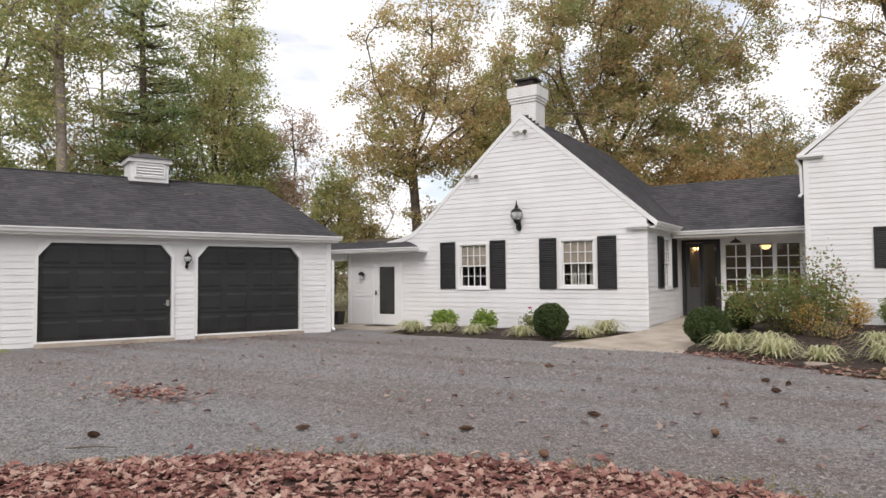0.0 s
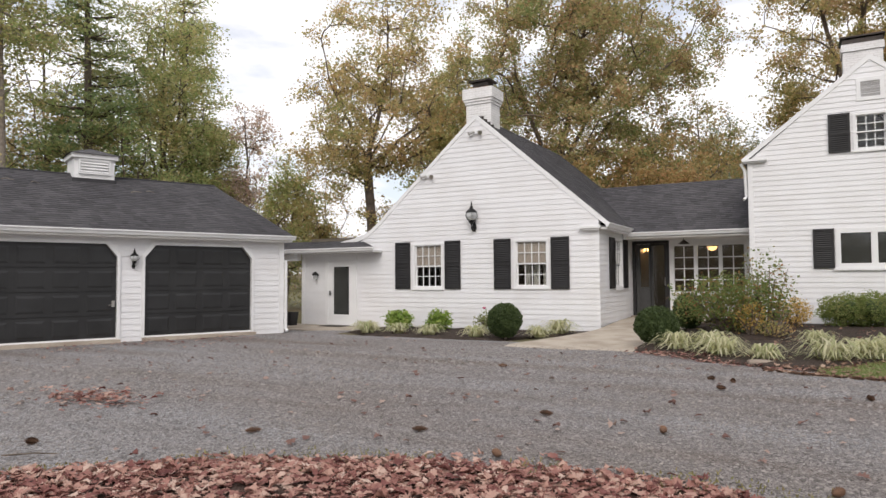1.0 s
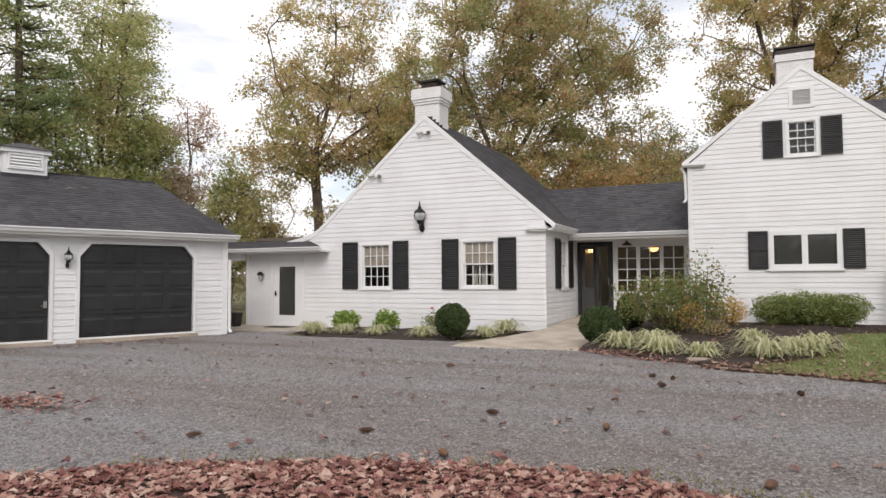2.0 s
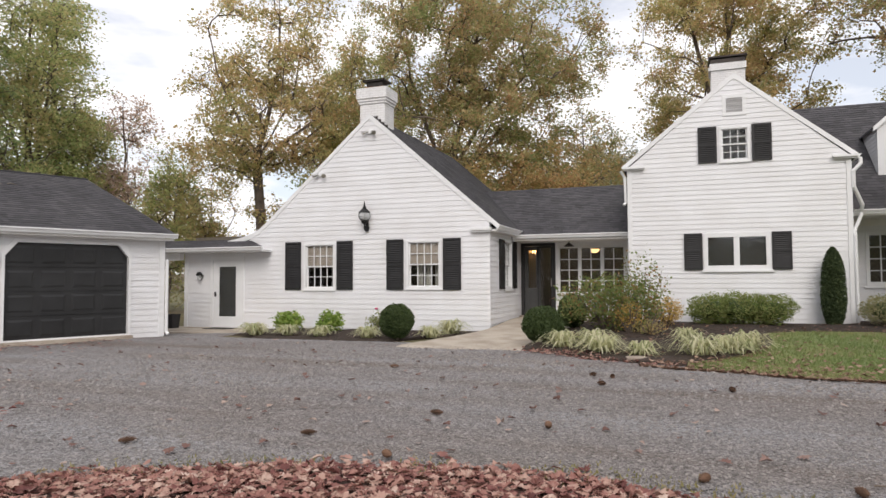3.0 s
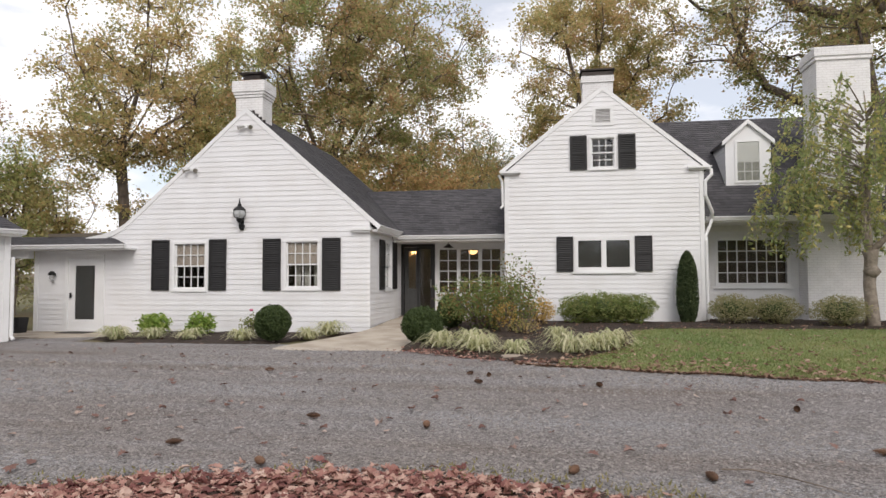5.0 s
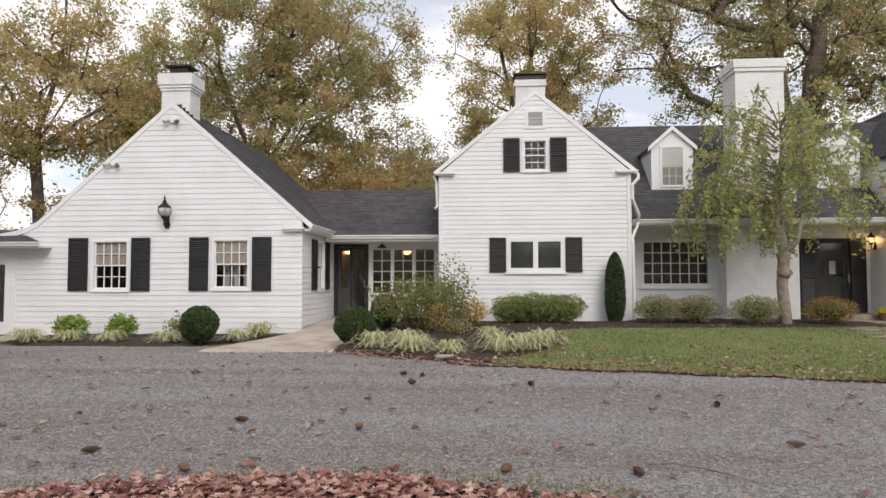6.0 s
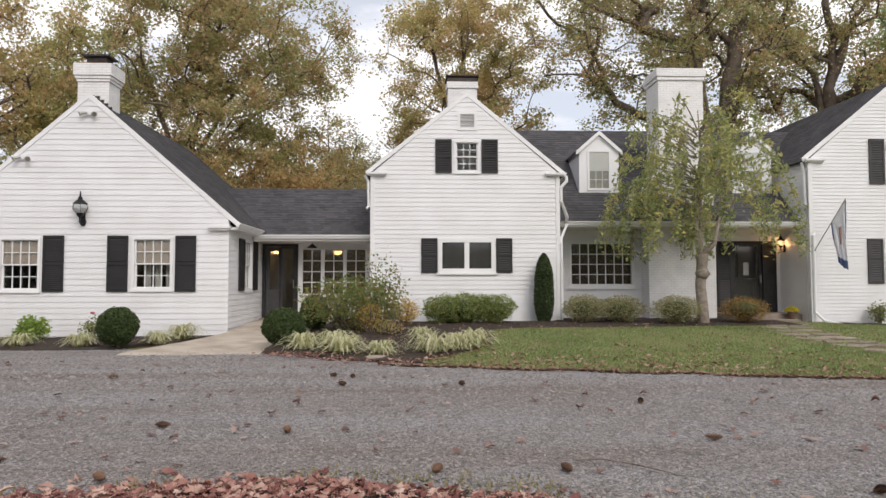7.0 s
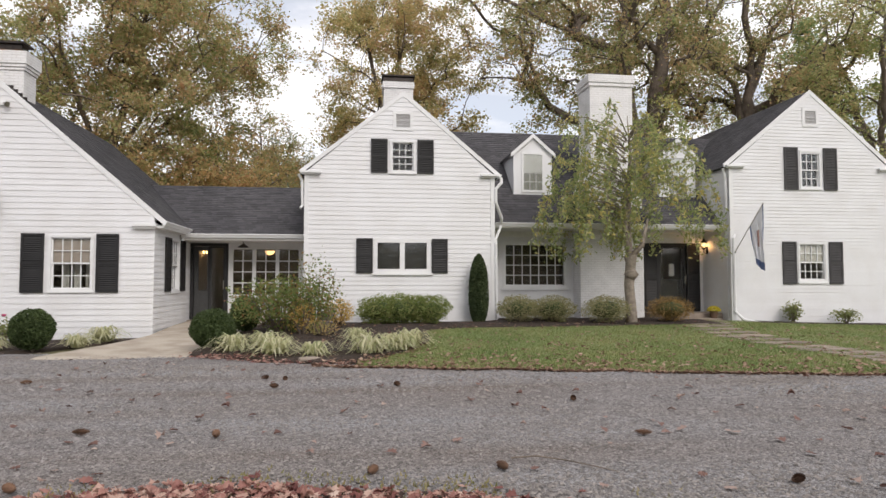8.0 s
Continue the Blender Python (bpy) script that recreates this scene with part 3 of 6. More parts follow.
# concrete walk up to the side door
g, n, rows = Geo(), 14, 40
for j in range(rows + 1):
    t = j / rows
    y = 13.0 + t * 8.3
    left = -5.9 + 0.95 * smooth(0.05, 0.5, t) + wob(y, 0.9, 0.04)
    right = -2.95 + 0.3 * smooth(0, 1, t) - 0.35 * math.sin(math.pi * min(1, t * 1.6)) + wob(y, 0.8, 0.05)
    for i in range(n + 1):
        x = left + (right - left) * i / n
        g.v.append((x, y, -0.03 + 0.035 * smooth(0, 0.06, t) + 0.235 * smooth(0.05, 0.95, t) + 0.004 * noise.noise((x * 3, y * 3, 1))))
g.f = [(j * (n + 1) + i, j * (n + 1) + i + 1, (j + 1) * (n + 1) + i + 1, (j + 1) * (n + 1) + i) for j in range(rows) for i in range(n)]
walkway = tagged(part("walkway", g, CONCRETE, smooth=True), "worn pale concrete walk leading to the side door", "path", kind="structure")
# concrete apron at the small door and in the passage
g = Geo().box(-16.6, -11.6, 15.6, 17.75, -0.14, -0.055)
tagged(part("door_apron", g, CONCRETE), "weathered concrete apron before the back door", "pavement", kind="structure")

# ---- the gabled wing ----
I4 = Matrix.Identity(4)
YW, XC = 17.6, -5.0
wing = thing("house_wing", I4, "white clapboard wing with a steep gable and painted chimney", "house")
FW = pose(0, YW, 0)
WIN1, WIN2 = (-10.85, -9.79, 1.15, 2.55), (-7.47, -6.42, 1.18, 2.57)
DOOR_W = (-14.3, -13.02, -0.08, 2.2)
outline = [(-15.3, -0.14), (XC, -0.14), (XC, 3.05), (-8.66, 6.25), (-12.45, 2.92), (-13.2, 2.5), (-15.3, 2.45)]
cut = [tuple(v + d for v, d in zip(w, (0.05, -0.05, 0.05, -0.05))) for w in (WIN1, WIN2)] + [(DOOR_W[0] + 0.08, DOOR_W[1] - 0.08, -0.14, DOOR_W[3] - 0.08)]
wall(wing, FW, outline, cut, board=0.146, pieces=True)
part("corner_board", Geo().box(XC - 0.11, XC + 0.028, -0.034, 0.0, -0.13, 2.93).box(XC, XC + 0.03, 0.0, 0.11, -0.13, 2.88), TRIM, wing)
part("corner_board", Geo().box(-15.33, -15.2, -0.034, 0.1, -0.13, 2.4), TRIM, wing, place=FW)
wing.children[1].matrix_basis = FW
FS = pose(XC, YW, 0, 0, 0, 90)
SIDEW = (1.5, 2.42, 1.13, 2.62)
wall(wing, FS, [(0, -0.1), (7.4, -0.1), (7.4, 2.9), (0, 2.9)], [(1.55, 2.37, 1.18, 2.57)], board=0.146, pieces=True)
hung_window(wing, FS, *SIDEW, 4, 2, "white double-hung window in the wing's side")
shutter(wing, FS, 0.92, 1.47, 1.15, 2.6)
shutter(wing, FS, 2.45, 2.98, 1.15, 2.6)
for F, poly in ((pose(0, YW + 7.4, 0), [(-15.3, -0.1), (XC, -0.1), (XC, 2.95), (-8.66, 6.2), (-12.45, 2.89), (-15.3, 2.45)]),
                (pose(-15.3, YW + 7.4, 0, 0, 0, -90), [(0, -0.1), (7.2, -0.1), (7.2, 2.45), (0, 2.45)])):
    wall(wing, F, poly, board=0)
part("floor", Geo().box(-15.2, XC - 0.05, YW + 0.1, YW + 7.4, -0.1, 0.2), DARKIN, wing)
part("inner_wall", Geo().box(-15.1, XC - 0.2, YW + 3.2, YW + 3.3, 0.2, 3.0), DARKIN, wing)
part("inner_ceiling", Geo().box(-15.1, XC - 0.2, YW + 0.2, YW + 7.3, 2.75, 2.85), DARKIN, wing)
hung_window(wing, FW, *WIN1, 4, 2, "white double-hung window with beige shade", low=None)
hung_window(wing, FW, *WIN2, 4, 2, "white double-hung window with beige shade and lace", low=LACE)
for x0, x1 in ((-11.5, -10.95), (-9.72, -9.19), (-8.09, -7.56), (-6.35, -5.82)):
    shutter(wing, FW, x0, x1, 1.15, 2.6)
roof_slope(wing, (-4.72, YW - 0.025, 2.90), (-4.72, YW + 7.5, 2.90), (-8.66, YW + 7.5, 6.34), (-8.66, YW - 0.025, 6.34), 0.06)
roof_slope(wing, (-12.5, YW + 7.5, 2.93), (-12.5, YW - 0.02, 2.93), (-8.66, YW - 0.02, 6.30), (-8.66, YW + 7.5, 6.30), 0.05, shingled=False)
roof_slope(wing, (-13.75, YW + 7.5, 2.60), (-13.75, YW - 0.02, 2.60), (-12.5, YW - 0.02, 2.93), (-12.5, YW + 7.5, 2.93), 0.05, shingled=False)
# rake boards, the left one flaring out at its foot
flare = [(-8.66, 6.355), (-9.67, 5.47), (-10.44, 4.795), (-11.6, 3.775), (-12.1, 3.335), (-12.45, 3.05), (-12.75, 2.90), (-13.1, 2.80), (-13.65, 2.70)]
g = Geo()
for (xa, za), (xb, zb) in zip(flare, flare[1:]):
    g.prism([(xb, zb - 0.145), (xa, za - 0.15), (xa, za), (xb, zb)], -0.028, 0.02)
part("rake_board", g, TRIM, wing, "white rake board flaring out at its foot", FW)
part("rake_board", Geo().prism([(-8.66, 6.20), (-4.73, 2.80), (-4.70, 2.925), (-8.66, 6.362)], -0.028, 0.02), TRIM, wing, place=FW)
part("eave_return", Geo().box(-5.5, -4.92, -0.16, 0.0, 2.79, 2.86).box(-5.46, -4.96, -0.12, 0.0, 2.74, 2.79), TRIM, wing, place=FW)
gutter(wing, pose(-4.78, YW, 2.93, 0, 0, 90), -0.1, 2.6)
part("eave_board", Geo().box(0, 7.3, 0.0, 0.26, 2.76, 2.82), TRIM, wing, place=pose(-4.76, YW, 0, 0, 0, 90))
part("downpipe", Geo().tube([(-4.88, 20.05, 2.85), (-4.9, 20.05, 2.7), (-4.92, 20.05, 2.6)], 0.045), TRIM, wing)
# chimney of the wing, corbelled out at the top
g = Geo().box(-9.10, -8.28, 17.86, 18.52, 5.3, 6.72)
for i, (o, z0, z1) in enumerate(((0.03, 6.72, 6.80), (0.06, 6.80, 6.88), (0.09, 6.88, 7.20))):
    g.box(-9.10 - o, -8.28 + o, 17.86 - o, 18.52 + o, z0, z1)
chim = part("chimney", g, BRICKW, wing, "white painted brick chimney with corbelled top", soft=0.008)
part("chimney_crown", Geo().box(-9.0, -8.38, 17.95, 18.43, 7.20, 7.27), RUST, chim)
part("chimney_cap", Geo().box(-8.95, -8.43, 18.0, 18.38, 7.27, 7.42).box(-9.05, -8.33, 17.92, 18.46, 7.44, 7.49), METAL, chim)
g = Geo()
for i in range(4):
    x, z = -8.62 + 0.11 * i, 6.30 - 0.096 * i
    g.box(x, x + 0.11, 17.835 + 0.002 * i, 17.86, z - 0.16, z + 0.03)
part("step_flashing", g, METAL, chim, "dark stepped flashing where the roof meets the chimney")
# back door of the wing under the low roof
d = part("door", frame_geo(*DOOR_W, 0.1, -0.035, 0.06), TRIM, wing, "white door with a tall dark glass panel", FW)
part("door_leaf", frame_geo(-14.2, -13.12, -0.07, 2.1, 0.22, -0.005, 0.04).box(-13.99, -13.33, -0.004, 0.039, 0.15, 0.3), TRIM, d)
part("glass_panel", Geo().box(-13.98, -13.34, 0.01, 0.02, 0.28, 2.08), SCREENGLASS, d).visible_shadow = False
part("panel_backing", Geo().box(-13.98, -13.34, 0.03, 0.038, 0.3, 1.9), DOORSCREEN, d)
part("door_handle", Geo().box(-14.13, -14.09, -0.045, -0.005, 0.93, 1.08).box(-14.13, -14.03, -0.06, -0.045, 0.98, 1.0), IRON, d)
# floodlights on the gable
for x, z in ((-8.62, 5.80), (-10.28, 4.62)):
    f = part("floodlight", Geo().box(x - 0.07, x + 0.07, -0.06, -0.02, z - 0.05, z + 0.05), TRIM, wing, "white twin-headed floodlight", FW)
    for s in (-1, 1):
        part("lamp_head", Geo().tube([(x + s * 0.06, -0.06, z), (x + s * 0.14, -0.13, z - 0.03), (x + s * 0.19, -0.18, z - 0.06)], [0.03, 0.045, 0.065], 10), CHROME, f)


def lantern(host, F, x, y, z, s, lit=False, lab="black iron coach lantern on the wall"):
    """A coach lantern: wall plate, scroll arm, tapered glass body, roof, finial."""
    m = F @ pose(x, y, z)
    plate = part("wall_lantern", Geo().tube([(0, 0, -0.30 * s), (0, -0.04 * s, -0.30 * s)], 0.07 * s, 10).box(-0.045 * s, 0.045 * s, -0.03, 0, -0.40 * s, -0.08 * s), IRON, host, lab, m)
    part("arm", Geo().tube([(0, -0.02, -0.34 * s), (0, -0.10 * s, -0.38 * s), (0, -0.17 * s, -0.33 * s), (0, -0.17 * s, -0.20 * s)], 0.018 * s, 8), IRON, plate)
    c = -0.17 * s
    part("base", Geo().lathe([(0.02 * s, -0.22 * s), (0.075 * s, -0.17 * s), (0.085 * s, -0.12 * s), (0.07 * s, -0.11 * s)], 0, c, 12), IRON, plate)
    part("glass", Geo().lathe([(0.085 * s, -0.11 * s), (0.14 * s, -0.07 * s), (0.168 * s, -0.01 * s), (0.166 * s, 0.04 * s), (0.14 * s, 0.10 * s)], 0, c, 16), LAMPGLASS, plate).visible_shadow = False
    g = Geo()
    for k in range(6):
        a = 2 * math.pi * k / 6
        g.tube([(q * s * math.cos(a), c + q * s * math.sin(a), z * s) for q, z in ((0.087, -0.11), (0.142, -0.07), (0.17, -0.01), (0.168, 0.04), (0.142, 0.10))], 0.006 * s, 4)
    part("cage", g, IRON, plate)
    part("cap", Geo().lathe([(0.16 * s, 0.09 * s), (0.155 * s, 0.115 * s), (0.08 * s, 0.19 * s), (0.05 * s, 0.21 * s), (0.05 * s, 0.25 * s), (0.025 * s, 0.28 * s), (0.012 * s, 0.40 * s)], 0, c, 12), IRON, plate)
    part("candle", Geo().lathe([(0.018 * s, -0.11 * s), (0.018 * s, -0.02 * s), (0.02 * s, 0.0), (0.006 * s, 0.05 * s)], 0, c, 8), BULB if lit else LACE, plate)
    return plate


lantern(wing, FW, -8.72, -0.02, 3.29, 1.1)
# jelly-jar lamp by the back door
j = part("porch_lamp", Geo().tube([(-14.66, 0, 1.62), (-14.66, -0.1, 1.64)], 0.05, 10), IRON, wing, "small wall lamp with dark hood and clear jar", FW)
part("hood", Geo().lathe([(0.11, 1.60), (0.10, 1.66), (0.04, 1.72)], -14.66, -0.13, 12), IRON, j)
part("jar", Geo().lathe([(0.05, 1.46), (0.065, 1.5), (0.065, 1.6)], -14.66, -0.13, 12), LAMPGLASS, j)

# ---- low roof between garage and wing ----
link = thing("passage_roof", I4, "low shingled roof joining garage and wing", "roof")
roof_slope(link, (-17.2, 17.03, 2.47), (-11.98, 17.03, 2.47), (-12.9, YW + 0.1, 2.72), (-17.2, YW + 0.5, 2.80), thick=0.08)
gutter(link, pose(0, 17.04, 2.47), -17.2, -11.95)
part("soffit", Geo().box(-17.2, -12.0, 17.04, YW, 2.32, 2.38), TRIM, link)
part("beam", Geo().box(-17.4, -15.3, 17.3, 17.5, 2.1, 2.32), TRIM, link)

# ---- garage ----
FG = pose(-13.043, 14.127, 0, 0, 0, 68)
garage = thing("garage", FG, "white clapboard two-car garage with black doors", "garage")
D1, D2 = (-7.13, -4.29, 0.06, 2.34), (-3.66, -0.92, 0.06, 2.34)


def notched(d):
    x0, x1, z0, z1 = d
    return [(x0, z0), (x1, z0), (x1, z1 - 0.31), (x1 - 0.25, z1), (x0 + 0.25, z1), (x0, z1 - 0.31)]


wall(garage, I4, [(-11.5, -0.05), (0, -0.05), (0, 2.68), (-11.5, 2.68)], [D1, D2], board=0.15, pieces=True)
part("fascia_board", Geo().box(-11.5, 0.0, -0.03, 0.0, 2.46, 2.66), TRIM, garage)
for a, b in (((0, 0.0), (0, 6.9)), ((-11.5, 6.9), (-11.5, 0.0))):
    ang = 90 if a[0] == 0 else -90
    wall(garage, pose(a[0], a[1], 0, 0, 0, ang), [(0, -0.05), (6.9, -0.05), (6.9, 2.55), (0, 2.55)], board=0)
wall(garage, pose(0, 7.0, 0), [(-11.5, -0.05), (0, -0.05), (0, 2.6), (-11.5, 2.6)], board=0)
part("corner_board", Geo().box(-0.11, 0.03, -0.035, 0.1, -0.02, 2.6), TRIM, garage)
for d in (D1, D2):
    x0, x1, z0, z1 = d
    c = Geo()
    # corner fillets and jamb trim of the opening
    c.prism([(x0, z1 - 0.31), (x0 + 0.25, z1), (x0, z1)], -0.02, 0.16)
    c.prism([(x1, z1), (x1 - 0.25, z1), (x1, z1 - 0.31)], -0.02, 0.16)
    outer, inner = notched((x0 - 0.07, x1 + 0.07, z0, z1 + 0.07)), notched(d)
    for i in (1, 2, 3, 4, 5):
        j = (i + 1) % 6
        c.prism([inner[i], outer[i], outer[j], inner[j]], -0.045, 0.02)
    door = part("garage_door", Geo().box(x0, x1, 0.09, 0.13, z0, z1), DOORBLK, garage, "black sectional garage door, closed")
    part("door_trim", c, TRIM, door)
    h = (z1 - z0) / 4
    for r in range(4):
        sec = Geo().box(x0, x1, 0.06, 0.09, z0 + r * h + 0.008, z0 + (r + 1) * h - 0.008)
        w = (x1 - x0) / 4
        for k in range(4):
            a, b, lo, hi = x0 + k * w + 0.07, x0 + (k + 1) * w - 0.07, z0 + r * h + 0.09, z0 + (r + 1) * h - 0.08
            sec.add([(a, 0.06, lo), (b, 0.06, lo), (b, 0.06, hi), (a, 0.06, hi), (a + 0.05, 0.052, lo + 0.05), (b - 0.05, 0.052, lo + 0.05), (b - 0.05, 0.052, hi - 0.05), (a + 0.05, 0.052, hi - 0.05)],
                    [(4, 5, 6, 7), (0, 1, 5, 4), (1, 2, 6, 5), (2, 3, 7, 6), (3, 0, 4, 7)])
        part("door_panel", sec, DOORBLK, door)
    part("threshold", Geo().box(x0 - 0.05, x1 + 0.05, -0.25, 0.1, -0.06, z0), CONCRETE, door)
part("door_handle", Geo().box(-4.40, -4.33, 0.0, 0.05, 0.83, 0.98).tube([(-4.37, 0.0, 0.9), (-4.47, -0.03, 0.87)], 0.012, 6), CHROME, garage)
lantern(garage, I4, -3.93, -0.02, 2.0, 0.62)
for u_, d_, a_ in ((-6.3, 2.6, 12), (-5.7, 2.5, 40), (-3.3, 2.3, -20), (-2.9, 2.4, 25)):
    tw = part("fallen_twig", Geo().tube([(-0.14, 0, 0.01), (-0.03, 0.03, 0.03), (0.14, 0.0, 0.015)], [0.012, 0.01, 0.006], 5), PALEBARK, garage, "pale twig lying on the shingles", pose(u_, d_, 2.70 + (d_ + 0.32) * 0.46, 24.7, 0, a_))
roof_slope(garage, (-11.8, -0.32, 2.66), (0.2, -0.32, 2.66), (-0.65, 3.55, 4.44), (-11.8, 3.55, 4.44))
roof_slope(garage, (0.2, 7.3, 2.66), (-11.8, 7.3, 2.66), (-11.8, 3.55, 4.44), (-0.65, 3.55, 4.44), shingled=False)
roof_slope(garage, (0.2, -0.32, 2.66), (0.2, 7.3, 2.66), (-0.65, 3.56, 4.44), (-0.65, 3.54, 4.44), shingled=False)
part("ridge_cap", Geo().tube([(-11.8, 3.55, 4.45), (-0.65, 3.55, 4.45)], 0.035, 6), ROOFDECK, garage)
part("soffit", Geo().box(-11.7, 0.15, -0.3, 0.05, 2.50, 2.55), SOFFIT, garage)
gutter(garage, pose(0, -0.3, 2.67), -11.8, 0.22)
part("downpipe", Geo().tube([(0.08, -0.02, 2.0), (0.09, -0.03, 1.95), (0.09, -0.03, 0.1), (0.11, -0.10, 0.02)], 0.045, 8), TRIM, garage)
# cupola astride the ridge
cu = part("cupola", Geo().box(-4.72, -3.70, 3.05, 4.05, 4.0, 5.0).box(-4.80, -3.62, 2.97, 4.13, 4.86, 4.98), TRIM, garage, "white louvred cupola with shingled cap")
for k in range(4):
    part("louvre", Geo().add([(x, y, z) for x in (-4.56, -3.86) for y, z in ((3.04, 4.50 + k * 0.08), (2.99, 4.47 + k * 0.08), (3.0, 4.49 + k * 0.08), (3.045, 4.53 + k * 0.08))], [(0, 1, 5, 4), (1, 2, 6, 5), (2, 3, 7, 6)]), TRIM, cu)
part("louvre_frame", frame_geo(-4.62, -3.80, 4.42, 4.84, 0.05, 3.0, 3.06), TRIM, cu)
g = Geo()
a, b, c, d2, k = (-4.86, 2.91, 4.98), (-3.56, 2.91, 4.98), (-3.56, 4.19, 4.98), (-4.86, 4.19, 4.98), (-4.21, 3.55, 5.22)
g.add([a, b, c, d2, k], [(0, 1, 4), (1, 2, 4), (2, 3, 4), (3, 0, 4), (3, 2, 1, 0)])
part("cupola_roof", g, SHINGLE, cu)
part("flashing", Geo().box(-4.76, -3.66, 3.01, 3.05, 4.1, 4.3), ROOFDECK, cu)

# ---- breezeway with the side entrance ----
YB, YE = 21.3, 20.1
hall = thing("breezeway", I4, "white glazed breezeway with a dark entrance door", "house")
FB = pose(0, YB, 0)
DB = (-4.98, -3.86, 0.25, 2.6)
TRIO = ((-3.74, -3.12), (-3.06, -2.42), (-2.36, -1.72))
wall(hall, FB, [(XC, 0), (-1.42, 0), (-1.42, 2.95), (XC, 2.95)], [(DB[0] + 0.06, DB[1] - 0.06, 0, 2.54)] + [(a, b, 1.02, 2.42) for a, b in TRIO], board=0, mat=TRIM)
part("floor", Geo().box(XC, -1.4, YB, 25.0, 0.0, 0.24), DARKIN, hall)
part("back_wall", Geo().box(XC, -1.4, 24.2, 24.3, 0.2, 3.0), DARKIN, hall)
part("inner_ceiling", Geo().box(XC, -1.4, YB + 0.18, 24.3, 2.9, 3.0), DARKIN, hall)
for a, b in TRIO:
    w = part("window", frame_geo(a - 0.028, b + 0.028, 0.97, 2.47, 0.05, -0.03, 0.09), TRIM, hall, "tall white window of eight panes", FB)
    panes(w, a + 0.02, b - 0.02, 1.04, 2.40, 2, 4, 0.03, 0.03)
part("window_sill", Geo().box(-3.82, -1.62, -0.06, 0.0, 0.9, 0.96), TRIM, hall, place=FB)
d = part("door", frame_geo(*DB, 0.09, -0.03, 0.1), BLACK, hall, "dark entrance door standing open behind a storm door", FB)
part("storm_door", frame_geo(-4.45, -3.96, 0.3, 2.5, 0.05, 0.0, 0.03), BLACK, d)
part("door_leaf", frame_geo(-4.88, -4.36, 0.3, 2.5, 0.13, 0.03, 0.07).box(-4.78, -4.46, 0.035, 0.065, 0.35, 1.15), material("slate_blue_paint", (0.055, 0.055, 0.055), 0.4), d)
for x0, x1, z0, z1 in ((-4.75, -4.49, 1.15, 2.36), (-4.40, -4.01, 0.36, 2.44)):
    part("pane", Geo().box(x0, x1, 0.045, 0.05, z0, z1), GLASS, d).visible_shadow = False
part("door_handle", Geo().tube([(-3.99, -0.02, 1.2), (-3.99, -0.06, 1.25), (-3.99, -0.06, 1.4), (-3.99, -0.02, 1.45)], 0.014, 6), CHROME, d)
part("step", Geo().box(-5.0, -3.7, -0.35, 0.0, 0.14, 0.27), STONE, hall, place=FB)
roof_slope(hall, (-6.2, YE - 0.05, 2.80), (-1.22, YE - 0.05, 2.80), (-1.42, 22.9, 4.58), (-8.3, 22.9, 4.58))
roof_slope(hall, (-1.42, 25.7, 2.8), (-6.2, 25.7, 2.8), (-8.3, 22.9, 4.58), (-1.42, 22.9, 4.58), shingled=False)
gutter(hall, pose(0, YE - 0.03, 2.80), -4.95, -1.20)
part("soffit", Geo().box(XC + 0.03, -1.25, YE - 0.02, YB, 2.62, 2.67), SOFFIT, hall)
# hanging lamps
lamp = thing("pendant_lamp", pose(-3.35, 20.85, 2.62), "dark bell-shaped porch lamp under the breezeway soffit", "lamp")
part("stem", Geo().tube([(0, 0, 0), (0, 0, -0.06)], 0.012, 6), IRON, lamp)
part("shade", Geo().lathe([(0.03, -0.05), (0.06, -0.08), (0.17, -0.16), (0.16, -0.17), (0.03, -0.10)], 0, 0, 14), METAL, lamp)
lamp = thing("ceiling_lamp", pose(-2.78, 22.6, 2.9), "lit opal bowl lamp inside the breezeway", "lamp")
part("stem", Geo().tube([(0, 0, 0), (0, 0, -0.35)], 0.012, 6), CHROME, lamp)
part("bowl", Geo().lathe([(0.03, -0.60), (0.11, -0.57), (0.15, -0.51), (0.16, -0.47)], 0, 0, 16), OPAL, lamp)
lamp = thing("ceiling_lamp", pose(-4.85, 22.9, 2.9), "small lit hall lantern behind the entrance door", "lamp")
part("stem", Geo().tube([(0, 0, 0), (0, 0, -0.4)], 0.012, 6), CHROME, lamp)
for s in (-0.09, 0.0, 0.09):
    part("bulb", Geo().lathe([(0.008, -0.56), (0.02, -0.52), (0.018, -0.47), (0.008, -0.43)], s, 0, 10), BULB, lamp)

# ---- main house: left gable ----
YM = 19.4
house = thing("main_house", I4, "white clapboard house with two gables, dormers and chimneys", "house")
FM = pose(0, YM, 0)
UWIN, LWIN = (0.98, 1.74, 4.58, 5.54), (0.52, 2.19, 1.66, 2.66)
wall(house, FM, [(-1.42, 0.1), (4.06, 0.1), (4.06, 4.64), (1.38, 6.90), (-1.42, 4.64)], [(1.04, 1.68, 4.64, 5.48), (0.6, 2.1, 1.74, 2.58)], board=0.134)
for x0, x1 in ((-1.44, -1.32), (3.97, 4.09)):
    part("corner_board", Geo().box(x0, x1, -0.034, 0.0, 0.1, 4.55), TRIM, house, place=FM)
wall(house, pose(-1.42, 27, 0, 0, 0, -90), [(0, 0.1), (7.4, 0.1), (7.4, 4.6), (0, 4.6)], board=0.107)
part("corner_board", Geo().box(-1.455, -1.42, 19.4, 19.5, 0.1, 4.55), TRIM, house)
